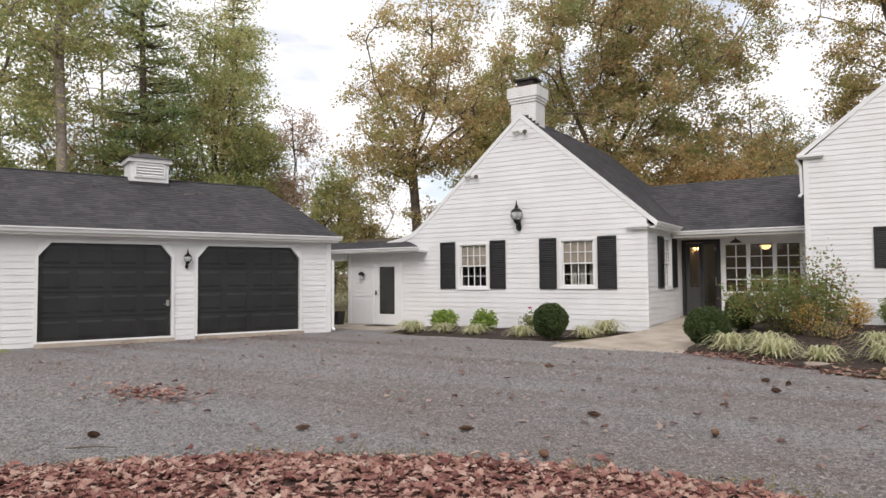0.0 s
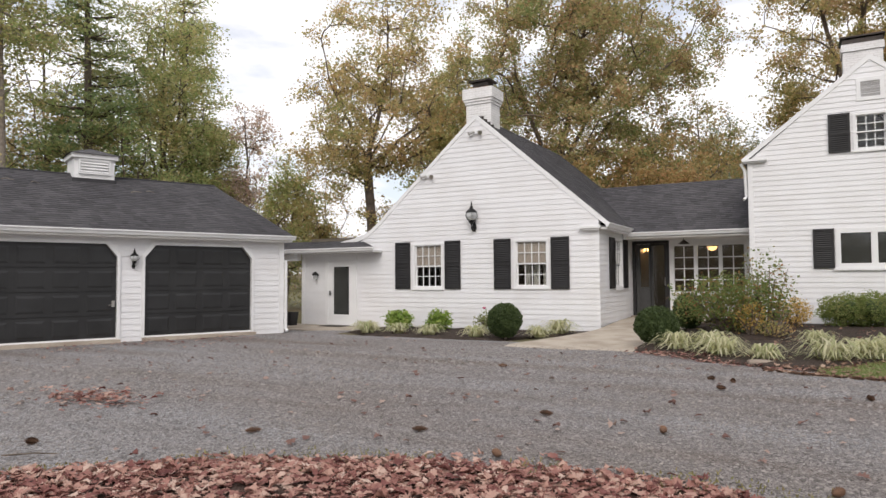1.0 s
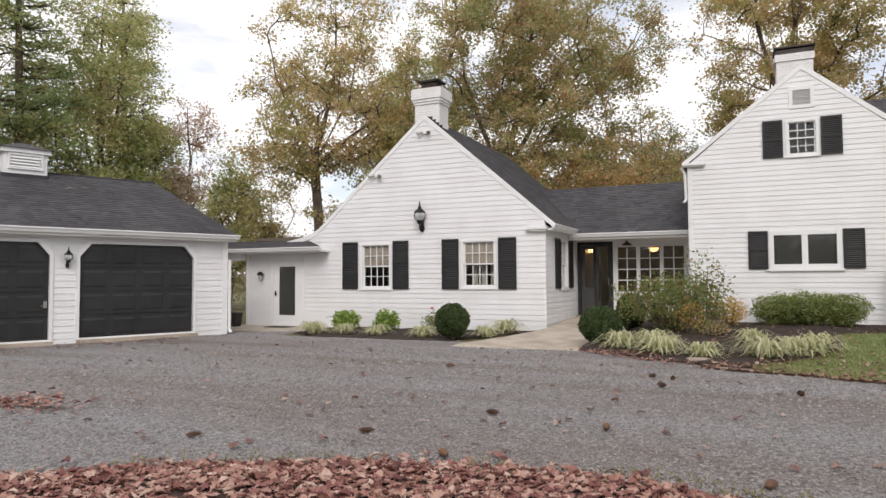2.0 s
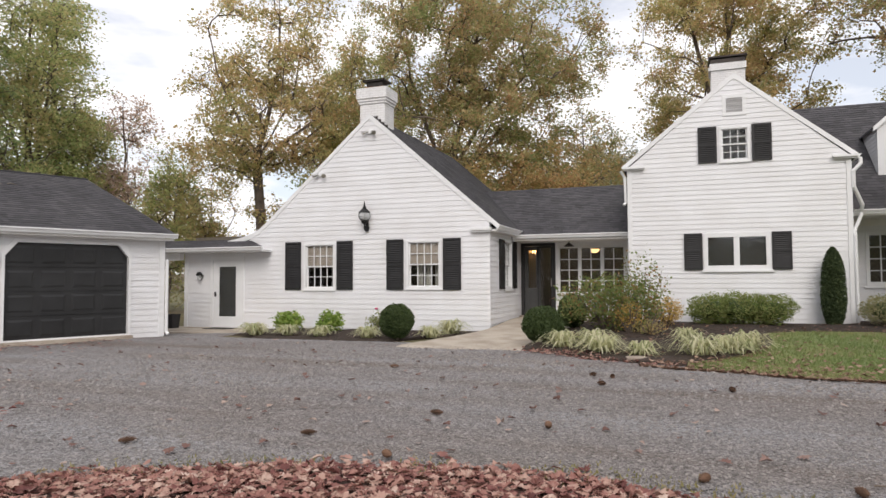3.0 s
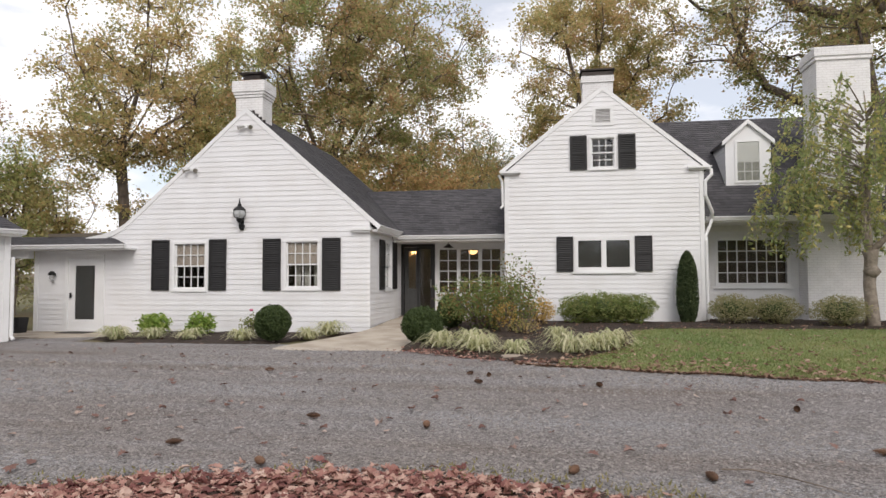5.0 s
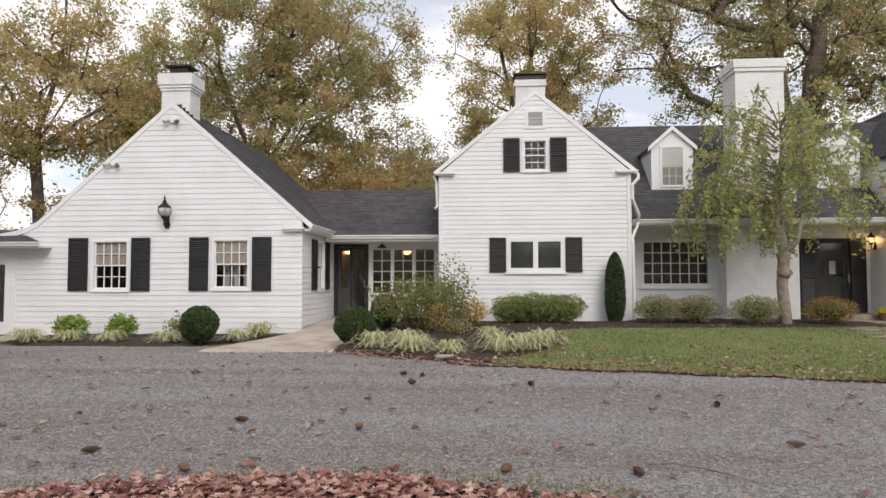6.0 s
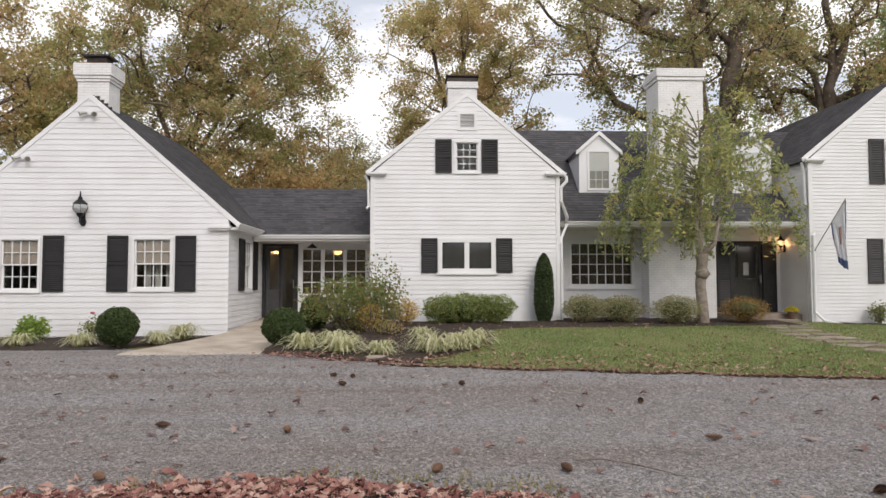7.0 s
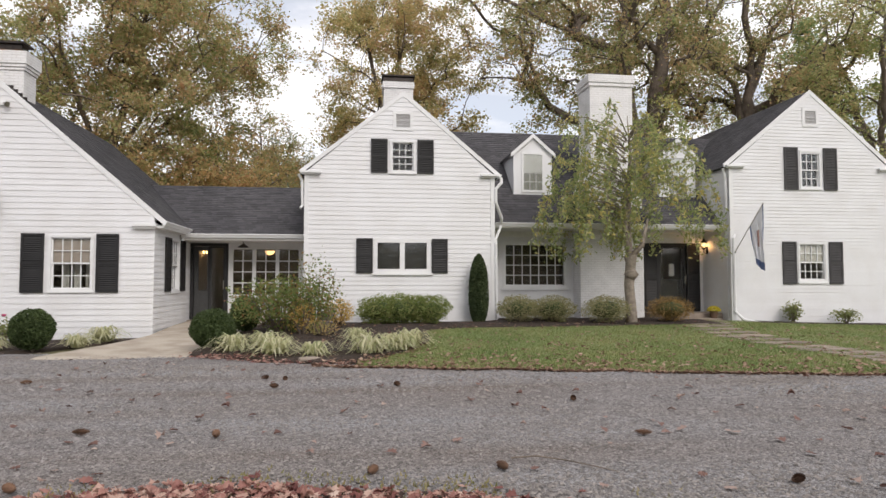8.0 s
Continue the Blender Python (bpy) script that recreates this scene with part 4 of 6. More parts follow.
wall(house, pose(4.06, 19.6, 0, 0, 0, 90), [(0, 0.1), (7.4, 0.1), (7.4, 4.6), (0, 4.6)], board=0.107)
wall(house, pose(0, 27, 0), [(-1.42, 0.1), (17, 0.1), (17, 4.6), (-1.42, 4.6)], board=0)
roof_slope(house, (4.22, YM - 0.025, 4.52), (4.22, 27, 4.52), (1.38, 27, 6.98), (1.38, YM - 0.025, 6.98), 0.06, shingled=False)
roof_slope(house, (-1.56, 27, 4.52), (-1.56, YM - 0.025, 4.52), (1.38, YM - 0.025, 6.98), (1.38, 27, 6.98), 0.06, shingled=False)
part("rake_board", Geo().prism([(-1.56, 4.49), (1.38, 6.85), (1.38, 7.0), (-1.6, 4.6)], -0.028, 0.02), TRIM, house, place=FM)
part("rake_board", Geo().prism([(1.38, 6.85), (4.22, 4.49), (4.26, 4.6), (1.38, 7.0)], -0.028, 0.02), TRIM, house, place=FM)
for x0, x1 in ((-1.56, -0.98), (3.66, 4.22)):
    part("eave_return", Geo().box(x0, x1, -0.15, 0.0, 4.52, 4.58).box(x0 + 0.03, x1 - 0.03, -0.1, 0.0, 4.48, 4.52), TRIM, house, place=FM)


def awning_window(host, F, x0, x1, z0, z1):
    """A white frame with two plain dark lights side by side."""
    w = part("window", frame_geo(x0, x1, z0, z1, 0.12, -0.035, 0.1).box((x0 + x1) / 2 - 0.07, (x0 + x1) / 2 + 0.07, -0.03, 0.1, z0 + 0.1, z1 - 0.1), TRIM, host, "white casement window of two dark lights", F)
    part("sill", Geo().box(x0 - 0.05, x1 + 0.05, -0.07, 0.05, z0 - 0.06, z0), TRIM, w)
    m = (x0 + x1) / 2
    for a, b in ((x0 + 0.12, m - 0.07), (m + 0.07, x1 - 0.12)):
        part("pane", Geo().box(a, b, 0.04, 0.045, z0 + 0.12, z1 - 0.12), GLASS, w).visible_shadow = False
        part("insect_screen", Geo().box(a, b, 0.055, 0.058, z0 + 0.12, z1 - 0.12), SCREEN, w)
    return w


def gable_vent(host, F, x0, x1, z0, z1):
    v = part("gable_vent", frame_geo(x0 - 0.09, x1 + 0.09, z0 - 0.09, z1 + 0.09, 0.09, -0.035, 0.02), TRIM, host, "white louvred gable vent", F)
    part("backing", Geo().box(x0, x1, -0.004, 0.0, z0, z1), ROOFDECK, v)
    me = mesh_of(Geo().add([(x, y, z) for x in (0, x1 - x0) for y, z in ((-0.03, 0), (-0.026, -0.004), (-0.006, 0.028), (-0.01, 0.032))], [(0, 1, 5, 4), (1, 2, 6, 5), (2, 3, 7, 6), (3, 0, 4, 7)]), VENT, "slat")
    n = int((z1 - z0) / 0.042)
    for i in range(n):
        part("slat", me, None, v, place=pose(x0, 0, z0 + 0.01 + i * (z1 - z0) / n))
    return v


hung_window(house, FM, *UWIN, 3, 2, "small white double-hung window in the gable", shade=None)
shutter(house, FM, 0.44, 0.92, 4.57, 5.56)
shutter(house, FM, 1.79, 2.27, 4.57, 5.56)
awning_window(house, FM, *LWIN)
shutter(house, FM, 0.03, 0.50, 1.66, 2.66)
shutter(house, FM, 2.21, 2.68, 1.66, 2.66)
gable_vent(house, FM, 1.17, 1.58, 5.92, 6.31)
gutter(house, pose(4.2, YM, 4.6, 0, 0, 90), -0.05, 0.9)
part("downpipe", Geo().tube([(4.30, 19.45, 4.5), (4.30, 19.4, 4.35), (4.12, 19.36, 4.15), (4.12, 19.36, 3.75), (4.35, 19.6, 3.3), (4.35, 19.7, 3.2)], 0.05, 8), TRIM, house)
part("downpipe", Geo().tube([(4.36, 19.75, 3.1), (4.3, 19.7, 2.95), (4.12, 19.42, 2.65), (4.12, 19.36, 2.5), (4.12, 19.36, 0.3)], 0.045, 8), TRIM, house)
part("downpipe", Geo().tube([(-1.62, 19.42, 4.5), (-1.52, 19.46, 4.3), (-1.5, 19.46, 3.6), (-1.56, 19.4, 3.52)], 0.04, 8), TRIM, house)
# chimney behind the left gable
ch = part("chimney", Geo().box(1.03, 2.12, 24.6, 25.5, 5.0, 8.62).box(0.99, 2.16, 24.56, 25.54, 8.62, 8.86), BRICKW, house, "white painted brick chimney with dark metal cap")
part("chimney_cap", Geo().box(1.02, 2.13, 24.6, 25.5, 8.86, 9.02).box(0.96, 2.19, 24.53, 25.57, 9.06, 9.11), METAL, ch)

# ---- main house: middle front ----
YD = 21.1
FD = pose(0, YD, 0)
BAY, FDOOR = (4.72, 6.82, 1.20, 2.68), (9.98, 10.98, 0.42, 2.68)
wall(house, FD, [(4.06, 0.1), (11.56, 0.1), (11.56, 3.15), (4.06, 3.15)], [(4.8, 6.74, 1.32, 2.62), (9.5, 11.4, 0.42, 2.66)], board=0.107)
w = part("window", frame_geo(*BAY, 0.085, -0.04, 0.1), TRIM, house, "wide white picture window of twenty-eight panes", FD)
part("sill", Geo().box(4.66, 6.88, -0.075, 0.05, 1.15, 1.2), TRIM, w)
panes(w, 4.805, 6.735, 1.30, 2.595, 7, 4, 0.02, 0.028)
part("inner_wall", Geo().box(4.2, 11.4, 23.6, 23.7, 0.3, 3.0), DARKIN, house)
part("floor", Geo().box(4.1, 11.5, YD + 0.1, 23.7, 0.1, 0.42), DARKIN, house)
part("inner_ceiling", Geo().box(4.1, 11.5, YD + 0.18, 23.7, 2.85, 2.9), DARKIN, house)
fd = part("door", frame_geo(9.47, 11.43, 0.42, 2.69, 0.07, -0.03, 0.1), BLACK, house, "black front door with storm door and side shutters", FD)
part("door_leaf", frame_geo(10.0, 10.92, 0.45, 2.62, 0.12, 0.06, 0.1).box(10.1, 10.82, 0.07, 0.09, 0.5, 1.5), DOORBLK, fd)
part("storm_door", frame_geo(9.98, 10.94, 0.44, 2.62, 0.07, 0.0, 0.03), BLACK, fd)
part("pane", Geo().box(10.05, 10.87, 0.012, 0.017, 0.5, 2.55), GLASS, fd).visible_shadow = False
part("door_handle", Geo().box(10.89, 10.93, -0.05, 0.0, 1.35, 1.6), CHROME, fd)
# grey plate added in place of the door's dim windows
part("knocker_plaque", Geo().box(10.38, 10.56, 0.05, 0.06, 1.6, 2.0), VENT, fd)
shutter(house, FD, 9.50, 9.96, 0.45, 2.66)
shutter(house, FD, 10.97, 11.42, 0.45, 2.66)
part("soffit", Geo().box(4.06, 11.56, 19.85, YD, 3.04, 3.09), SOFFIT, house)
part("header_board", Geo().box(4.06, 11.56, -0.04, 0.0, 2.86, 3.04), SOFFIT, house, place=FD)
roof_slope(house, (4.15, 19.82, 3.20), (11.9, 19.82, 3.20), (14.0, 24.2, 6.95), (2.2, 24.2, 6.95))
roof_slope(house, (11.56, 27.5, 4.1), (4.06, 27.5, 4.1), (2.2, 24.2, 6.95), (14.0, 24.2, 6.95), shingled=False)
gutter(house, pose(0, 19.85, 3.20), 4.2, 11.9)
# broad chimney on the front, rising through the roof
g = Geo().box(7.06, 9.16, 20.4, 21.15, 0.1, 3.08)
mch = part("chimney", g, BRICKW, house, "broad white painted brick chimney")
part("chimney_shaft", Geo().box(7.47, 8.90, 20.5, 21.6, 3.08, 7.72).box(7.43, 8.94, 20.46, 21.64, 7.72, 7.84).box(7.40, 8.97, 20.43, 21.67, 7.84, 8.10), BRICKW, mch, soft=0.01)
part("shoulder", Geo().prism([(7.06, 3.08), (7.5, 3.08), (7.5, 5.0), (7.06, 4.25)], 20.46, 21.4), BRICKW, mch)
part("shoulder", Geo().prism([(8.88, 3.08), (9.16, 3.08), (9.16, 4.0), (8.88, 4.5)], 20.46, 21.4), BRICKW, mch)
part("chimney_cap", Geo().box(7.75, 8.6, 20.75, 21.35, 8.10, 8.24), METAL, mch)


SHADEW = material("white_roller_shade", (0.82, 0.82, 0.82), 0.8, vary=0.05)
BLINDG = material("grey_blind", (0.42, 0.42, 0.40), 0.7, vary=0.1)


def dormer(x0, x1):
    """A gabled dormer with side cheeks, its own small roof and a sash window."""
    xm = (x0 + x1) / 2
    d = part("dormer", Geo().prism([(x0, 4.16), (x1, 4.16), (x1, 5.6), (xm, 6.14), (x0, 5.6)], 0, 0.12).box(x0, x0 + 0.1, 0.12, 2.2, 4.16, 5.58).box(x1 - 0.1, x1, 0.12, 2.2, 4.16, 5.58), WHITE, house, "white gabled roof dormer", pose(0, 21.0, 0))
    g = Geo()
    z = 4.2
    while z < 5.55:
        for x, s in ((x0, -1), (x1, 1)):
            g.add([(x + s * 0.015, 0.02, z), (x + s * 0.015, 2.0, z), (x + s * 0.003, 2.0, z + 0.107), (x + s * 0.003, 0.02, z + 0.107), (x, 0.02, z), (x, 2.0, z)], [(0, 1, 2, 3), (0, 4, 5, 1)])
        z += 0.107
    tagged(part("siding", g, WHITE, d), kind="stuff")
    for s in (-1, 1):
        xe = xm + s * ((x1 - x0) / 2 + 0.1)
        pts = [(xe, -0.08, 5.55), (xe, 3.0, 5.55), (xm, 3.0, 6.22), (xm, -0.08, 6.22)]
        part("dormer_roof", Geo().add(pts + [(x, y, z - 0.06) for x, y, z in pts], [(0, 1, 2, 3), (7, 6, 5, 4), (0, 4, 5, 1), (3, 2, 6, 7), (0, 3, 7, 4)]), SHINGLE, d)
        a, b = sorted((xe, xm))
        z0, z1 = (5.43, 6.08) if s < 0 else (6.08, 5.43)
        part("rake_board", Geo().prism([(a, z0), (b, z1), (b, z1 + 0.13), (a, z0 + 0.13)], -0.09, 0.0), TRIM, d)
    w = part("window", frame_geo(xm - 0.38, xm + 0.38, 4.3, 5.6, 0.07, -0.03, 0.06), TRIM, d, "white dormer sash window with pale shade")
    part("sash_rail", Geo().box(xm - 0.31, xm + 0.31, -0.005, 0.03, 4.9, 4.96), TRIM, w)
    part("window_shade", Geo().box(xm - 0.31, xm + 0.31, -0.010, -0.005, 4.95, 5.53), SHADEW, w)
    part("blind", Geo().box(xm - 0.31, xm + 0.31, -0.008, -0.003, 4.37, 4.92), BLINDG, w)
    bars = Geo()
    for i in (1, 2):
        bars.box(xm - 0.31 + 0.207 * i - 0.01, xm - 0.31 + 0.207 * i + 0.01, -0.016, -0.009, 4.37, 4.92)
    part("glazing_grid", bars.box(xm - 0.31, xm + 0.31, -0.015, -0.009, 4.635, 4.655), TRIM, w)
    panes(w, xm - 0.31, xm + 0.31, 4.37, 5.53, 1, 1, -0.02)


dormer(5.06, 6.34)
dormer(10.02, 11.3)

# ---- main house: right gable ----
XR0, XR1 = 11.56, 17.1
FR = pose(0, YM, 0)
wall(house, FR, [(XR0, 0.0), (XR1, 0.0), (XR1, 5.1), (14.36, 7.42), (XR0, 5.1)], [(14.0, 14.62, 4.42, 5.5), (13.88, 14.7, 1.45, 2.58)], board=0.107)
for x0, x1 in ((XR0 - 0.03, XR0 + 0.09), (XR1 - 0.09, XR1 + 0.03)):
    part("corner_board", Geo().box(x0, x1, -0.034, 0.0, 0.0, 5.0), TRIM, house, place=FM)
wall(house, pose(XR0, 27, 0, 0, 0, -90), [(0, 0.1), (7.4, 0.1), (7.4, 5.05), (0, 5.05)], board=0.107)
wall(house, pose(XR1, YM + 0.2, 0, 0, 0, 90), [(0, 0.1), (7.4, 0.1), (7.4, 5.05), (0, 5.05)], board=0)
roof_slope(house, (XR0 - 0.15, 27.5, 4.99), (XR0 - 0.15, YM - 0.025, 4.99), (14.36, YM - 0.025, 7.5), (14.36, 27.5, 7.5), 0.06)
roof_slope(house, (XR1 + 0.15, YM - 0.025, 4.99), (XR1 + 0.15, 27.5, 4.99), (14.36, 27.5, 7.5), (14.36, YM - 0.025, 7.5), 0.06, shingled=False)
part("rake_board", Geo().prism([(XR0 - 0.16, 4.95), (14.36, 7.37), (14.36, 7.525), (XR0 - 0.2, 5.075)], -0.028, 0.02), TRIM, house, place=FM)
part("rake_board", Geo().prism([(14.36, 7.37), (XR1 + 0.16, 4.95), (XR1 + 0.2, 5.075), (14.36, 7.525)], -0.028, 0.02), TRIM, house, place=FM)
for x0, x1 in ((XR0 - 0.15, XR0 + 0.45), (XR1 - 0.45, XR1 + 0.15)):
    part("eave_return", Geo().box(x0, x1, -0.15, 0.0, 4.98, 5.04).box(x0 + 0.03, x1 - 0.03, -0.1, 0.0, 4.94, 4.98), TRIM, house, place=FM)
hung_window(house, FM, 13.94, 14.68, 4.34, 5.56, 3, 2, "white double-hung window in the gable", shade=None)
shutter(house, FM, 13.40, 13.87, 4.3, 5.65, "faded black louvred wooden shutter", FADED)
shutter(house, FM, 14.75, 15.22, 4.3, 5.65, "faded black louvred wooden shutter", FADED)
hung_window(house, FM, 13.80, 14.79, 1.38, 2.65, 4, 2, "white double-hung window with lace curtain", shade=LACE)
shutter(house, FM, 13.27, 13.74, 1.33, 2.66, "faded black louvred wooden shutter", FADED)
shutter(house, FM, 14.86, 15.33, 1.33, 2.66, "faded black louvred wooden shutter", FADED)
gable_vent(house, FM, 14.16, 14.54, 6.42, 6.84)
part("downpipe", Geo().tube([(11.8, 19.72, 3.1), (11.75, 19.5, 2.95), (11.62, 19.34, 2.75), (11.62, 19.34, 0.5), (11.75, 19.1, 0.25), (12.3, 18.6, 0.1)], 0.05, 8), TRIM, house)
part("downpipe", Geo().tube([(11.38, 19.45, 4.95), (11.48, 19.5, 4.6), (11.5, 19.5, 3.6)], 0.045, 8), TRIM, house)
lantern(house, pose(XR0, 20.75, 0, 0, 0, -90), 0.0, -0.02, 2.62, 0.75, True, "small lit black lantern on the porch wall")
lampglow = new("porch_light", bpy.data.lights.new("porch_light", "POINT"))
lampglow.data.energy, lampglow.data.color, lampglow.data.shadow_soft_size = 5, (1.0, 0.55, 0.22), 0.04
lampglow.location = (XR0 - 0.15, 20.75, 2.61)
tagged(lampglow, "warm light of the porch lantern", "light")
hallglow = new("hall_light", bpy.data.lights.new("hall_light", "POINT"))
hallglow.data.energy, hallglow.data.color, hallglow.data.shadow_soft_size = 1.8, (1.0, 0.68, 0.36), 0.12
hallglow.location = (-2.9, 22.6, 2.2)
tagged(hallglow, "warm light of the breezeway lamp", "light")
# stone stoop
part("stoop", Geo().box(9.3, 11.54, 19.9, YD, 0.1, 0.42).box(9.6, 11.3, 19.5, 19.9, 0.05, 0.27), STONE, house, "brown stone stoop", soft=0.02)

# ---- trees ----
def leaf_mesh(centres, sizes, mat, rng, name, droop=0.0, narrow=0.55):
    """Many small leaves, each a folded diamond, in one mesh."""
    n = len(centres)
    d = rng.normal(size=(n, 3))
    d[:, 2] = d[:, 2] * 0.6 - droop
    d /= np.linalg.norm(d, axis=1)[:, None]
    e = np.cross(d, rng.normal(size=(n, 3)))
    e /= np.linalg.norm(e, axis=1)[:, None] + 1e-9
    s = sizes[:, None]
    v = np.empty((n, 4, 3))
    v[:, 0], v[:, 2] = centres - d * s * 0.5, centres + d * s * 0.5
    v[:, 1], v[:, 3] = centres + e * s * narrow * 0.5, centres - e * s * narrow * 0.5
    me = bpy.data.meshes.new(name)
    me.vertices.add(4 * n)
    me.vertices.foreach_set("co", v.ravel())
    me.loops.add(4 * n)
    me.loops.foreach_set("vertex_index", np.arange(4 * n, dtype=np.int32))
    me.polygons.add(n)
    me.polygons.foreach_set("loop_start", np.arange(0, 4 * n, 4, dtype=np.int32))
    me.materials.append(mat)
    me.update(calc_edges=True)
    return me


def tree(name, x, y, height, crown, radii, mat, seed, label, leaves=26000, size=0.132, trunk=0.22, sprays=170, bark=None, leaders=(), lean=0.0, gaps=0.42, fork=0.3, spread=0.9):
    """A tree grown towards its leaf sprays: the trunk divides into a few leaders, each spray joins the nearest branch,
    and every branch is as thick as what it carries. crown: height of its middle; radii: its half width and half height;
    lean: how far the crown's middle stands off the foot, seen from the drive; leaders: main limbs as lists of (across, up)."""
    rng = np.random.default_rng(seed)
    t = thing(name, pose(x, y, ground_z(x, y) - 0.1), label, "tree")
    away = Vector((x, y, 0)).normalized()
    across = Vector((away.y, -away.x, 0))
    rx, rz = radii
    sprays, leaves = int(sprays * 1.2), int(leaves * 1.12)
    mid = across * lean + Vector((0, 0, crown))
    pts, parent, chains = [], [], []

    def chain(start, line):
        """Adds a run of nodes that begins at node start."""
        run = [start] if start >= 0 else []
        for p in line:
            pts.append(np.array(p))
            parent.append(run[-1] if run else -1)
            run.append(len(pts) - 1)
        chains.append(run)
        return run

    foot = fork * height
    stem = chain(-1, [(0.12 * math.sin(q * 5 + seed) * q, 0.12 * math.cos(q * 4 + seed) * q, q * foot) for q in np.linspace(0, 1, 8)])
    if not leaders:
        turn = rng.random() * 6.283
        leaders = []
        for k in range(4):
            a, tall = turn + 1.9 * k, (0.97, 0.8, 0.72, 0.66)[k] * height
            out = (0.12, 0.42, 0.55, 0.6)[k] * rx
            leaders.append([Vector((math.cos(a), math.sin(a), 0)) * out * q ** 1.25 + Vector((mid.x, mid.y, 0)) * q + Vector((0, 0, foot + (tall - foot) * q)) for q in (0.25, 0.5, 0.75, 1.0)])
    else:
        leaders = [[across * a + away * (0.35 * math.sin(3.1 * k + a)) + Vector((0, 0, h)) for a, h in line] for k, line in enumerate(leaders)]
    for line in leaders:
        line = [Vector(pts[stem[-1]])] + list(line)
        fine = []
        for a, b in zip(line, line[1:]):
            n = max(2, int((b - a).length / 0.7))
            fine += [a.lerp(b, (i + 1) / n) + Vector(rng.normal(size=3)) * 0.07 for i in range(n)]
        chain(stem[-1], fine)
    # where the sprays hang: lobed outline, denser towards the outside, with gaps
    spots = []
    while len(spots) < sprays:
        p = rng.normal(size=3)
        p *= rng.random() ** 0.38 / np.linalg.norm(p)
        lobe = 0.86 + 0.34 * noise.noise((p[0] * 1.5 + seed, p[1] * 1.5, p[2] * 2.2))
        q = p * lobe * np.array((rx, rx, rz)) + np.array(mid)
        if q[2] > 1.0 and noise.noise((q[0] * 0.33 + 3 * seed, q[1] * 0.33, q[2] * 0.42)) > gaps - 0.55:
            spots.append(q)
    spots.sort(key=lambda q: float(np.hypot(q[0], q[1])) + 0.5 * abs(q[2] - crown))
    for q in spots:
        known = np.array(pts[len(stem) // 2:])
        gap = q - known
        d = np.linalg.norm(gap, axis=1)
        cost = d + 0.9 * np.maximum(0, known[:, 2] - q[2] + 0.35 * d)
        k = int(np.argmin(cost)) + len(stem) // 2
        a, n = pts[k], max(2, int(d.min() / 0.55) + 1)
        bow = rng.normal(size=3) * 0.10 * d.min() + np.array((0, 0, 0.10 * d.min()))
        chain(k, [a + (q - a) * (i + 1) / n + bow * math.sin(math.pi * (i + 1) / n) + rng.normal(size=3) * 0.04 for i in range(n)])
    load = np.zeros(len(pts))
    for run in chains:
        load[run[-1]] += 1.0
    for k in range(len(pts) - 1, 0, -1):
        load[parent[k]] += load[k]
    thick = trunk * (load / load[0]) ** 0.56 + 0.007
    g = Geo()
    for run in chains:
        r = [float(thick[k]) for k in run]
        r[0] = min(r[0], r[1] * 1.25)
        if run is stem:
            r[0] *= 1.5
        g.tube([pts[k] for k in run], r, 9 if r[0] > 0.1 else 5 if r[0] > 0.03 else 4, cap=False)
    # twigs of each spray, with the leaves along them
    ends = np.array([pts[run[-1]] for run in chains[1:]])
    ways = np.array([pts[run[-1]] - pts[run[-2]] for run in chains[1:]])
    ways /= np.linalg.norm(ways, axis=1)[:, None]
    per = 8
    a = np.repeat(ends, per, 0) + rng.normal(size=(len(ends) * per, 3)) * 0.12
    w = rng.normal(size=a.shape) * (1.0, 1.0, 0.5) + np.repeat(ways, per, 0) * 0.75
    w /= np.linalg.norm(w, axis=1)[:, None]
    b = a + w * (spread * (0.5 + 0.8 * rng.random(len(a))))[:, None]
    for p, q in zip(a[::2], b[::2]):
        g.tube([p, q], [0.012, 0.004], 3, cap=False)
    part("trunk", g, bark or BARK, t, smooth=True)
    own = np.repeat(0.5 + rng.random(len(ends)), per) * (0.4 + rng.random(len(a)))
    which = rng.choice(len(a), leaves, p=own / own.sum())
    q = rng.random(leaves)[:, None] ** 0.7 * 1.15
    off = rng.normal(size=(leaves, 3)) * (0.19, 0.19, 0.14)
    me = leaf_mesh(a[which] * (1 - q) + b[which] * q + off, size * (0.6 + 0.8 * rng.random(leaves)), mat, rng, "crown", 0.15, 0.75)
    tagged(part("crown", me, None, t), kind="stuff")
    return t


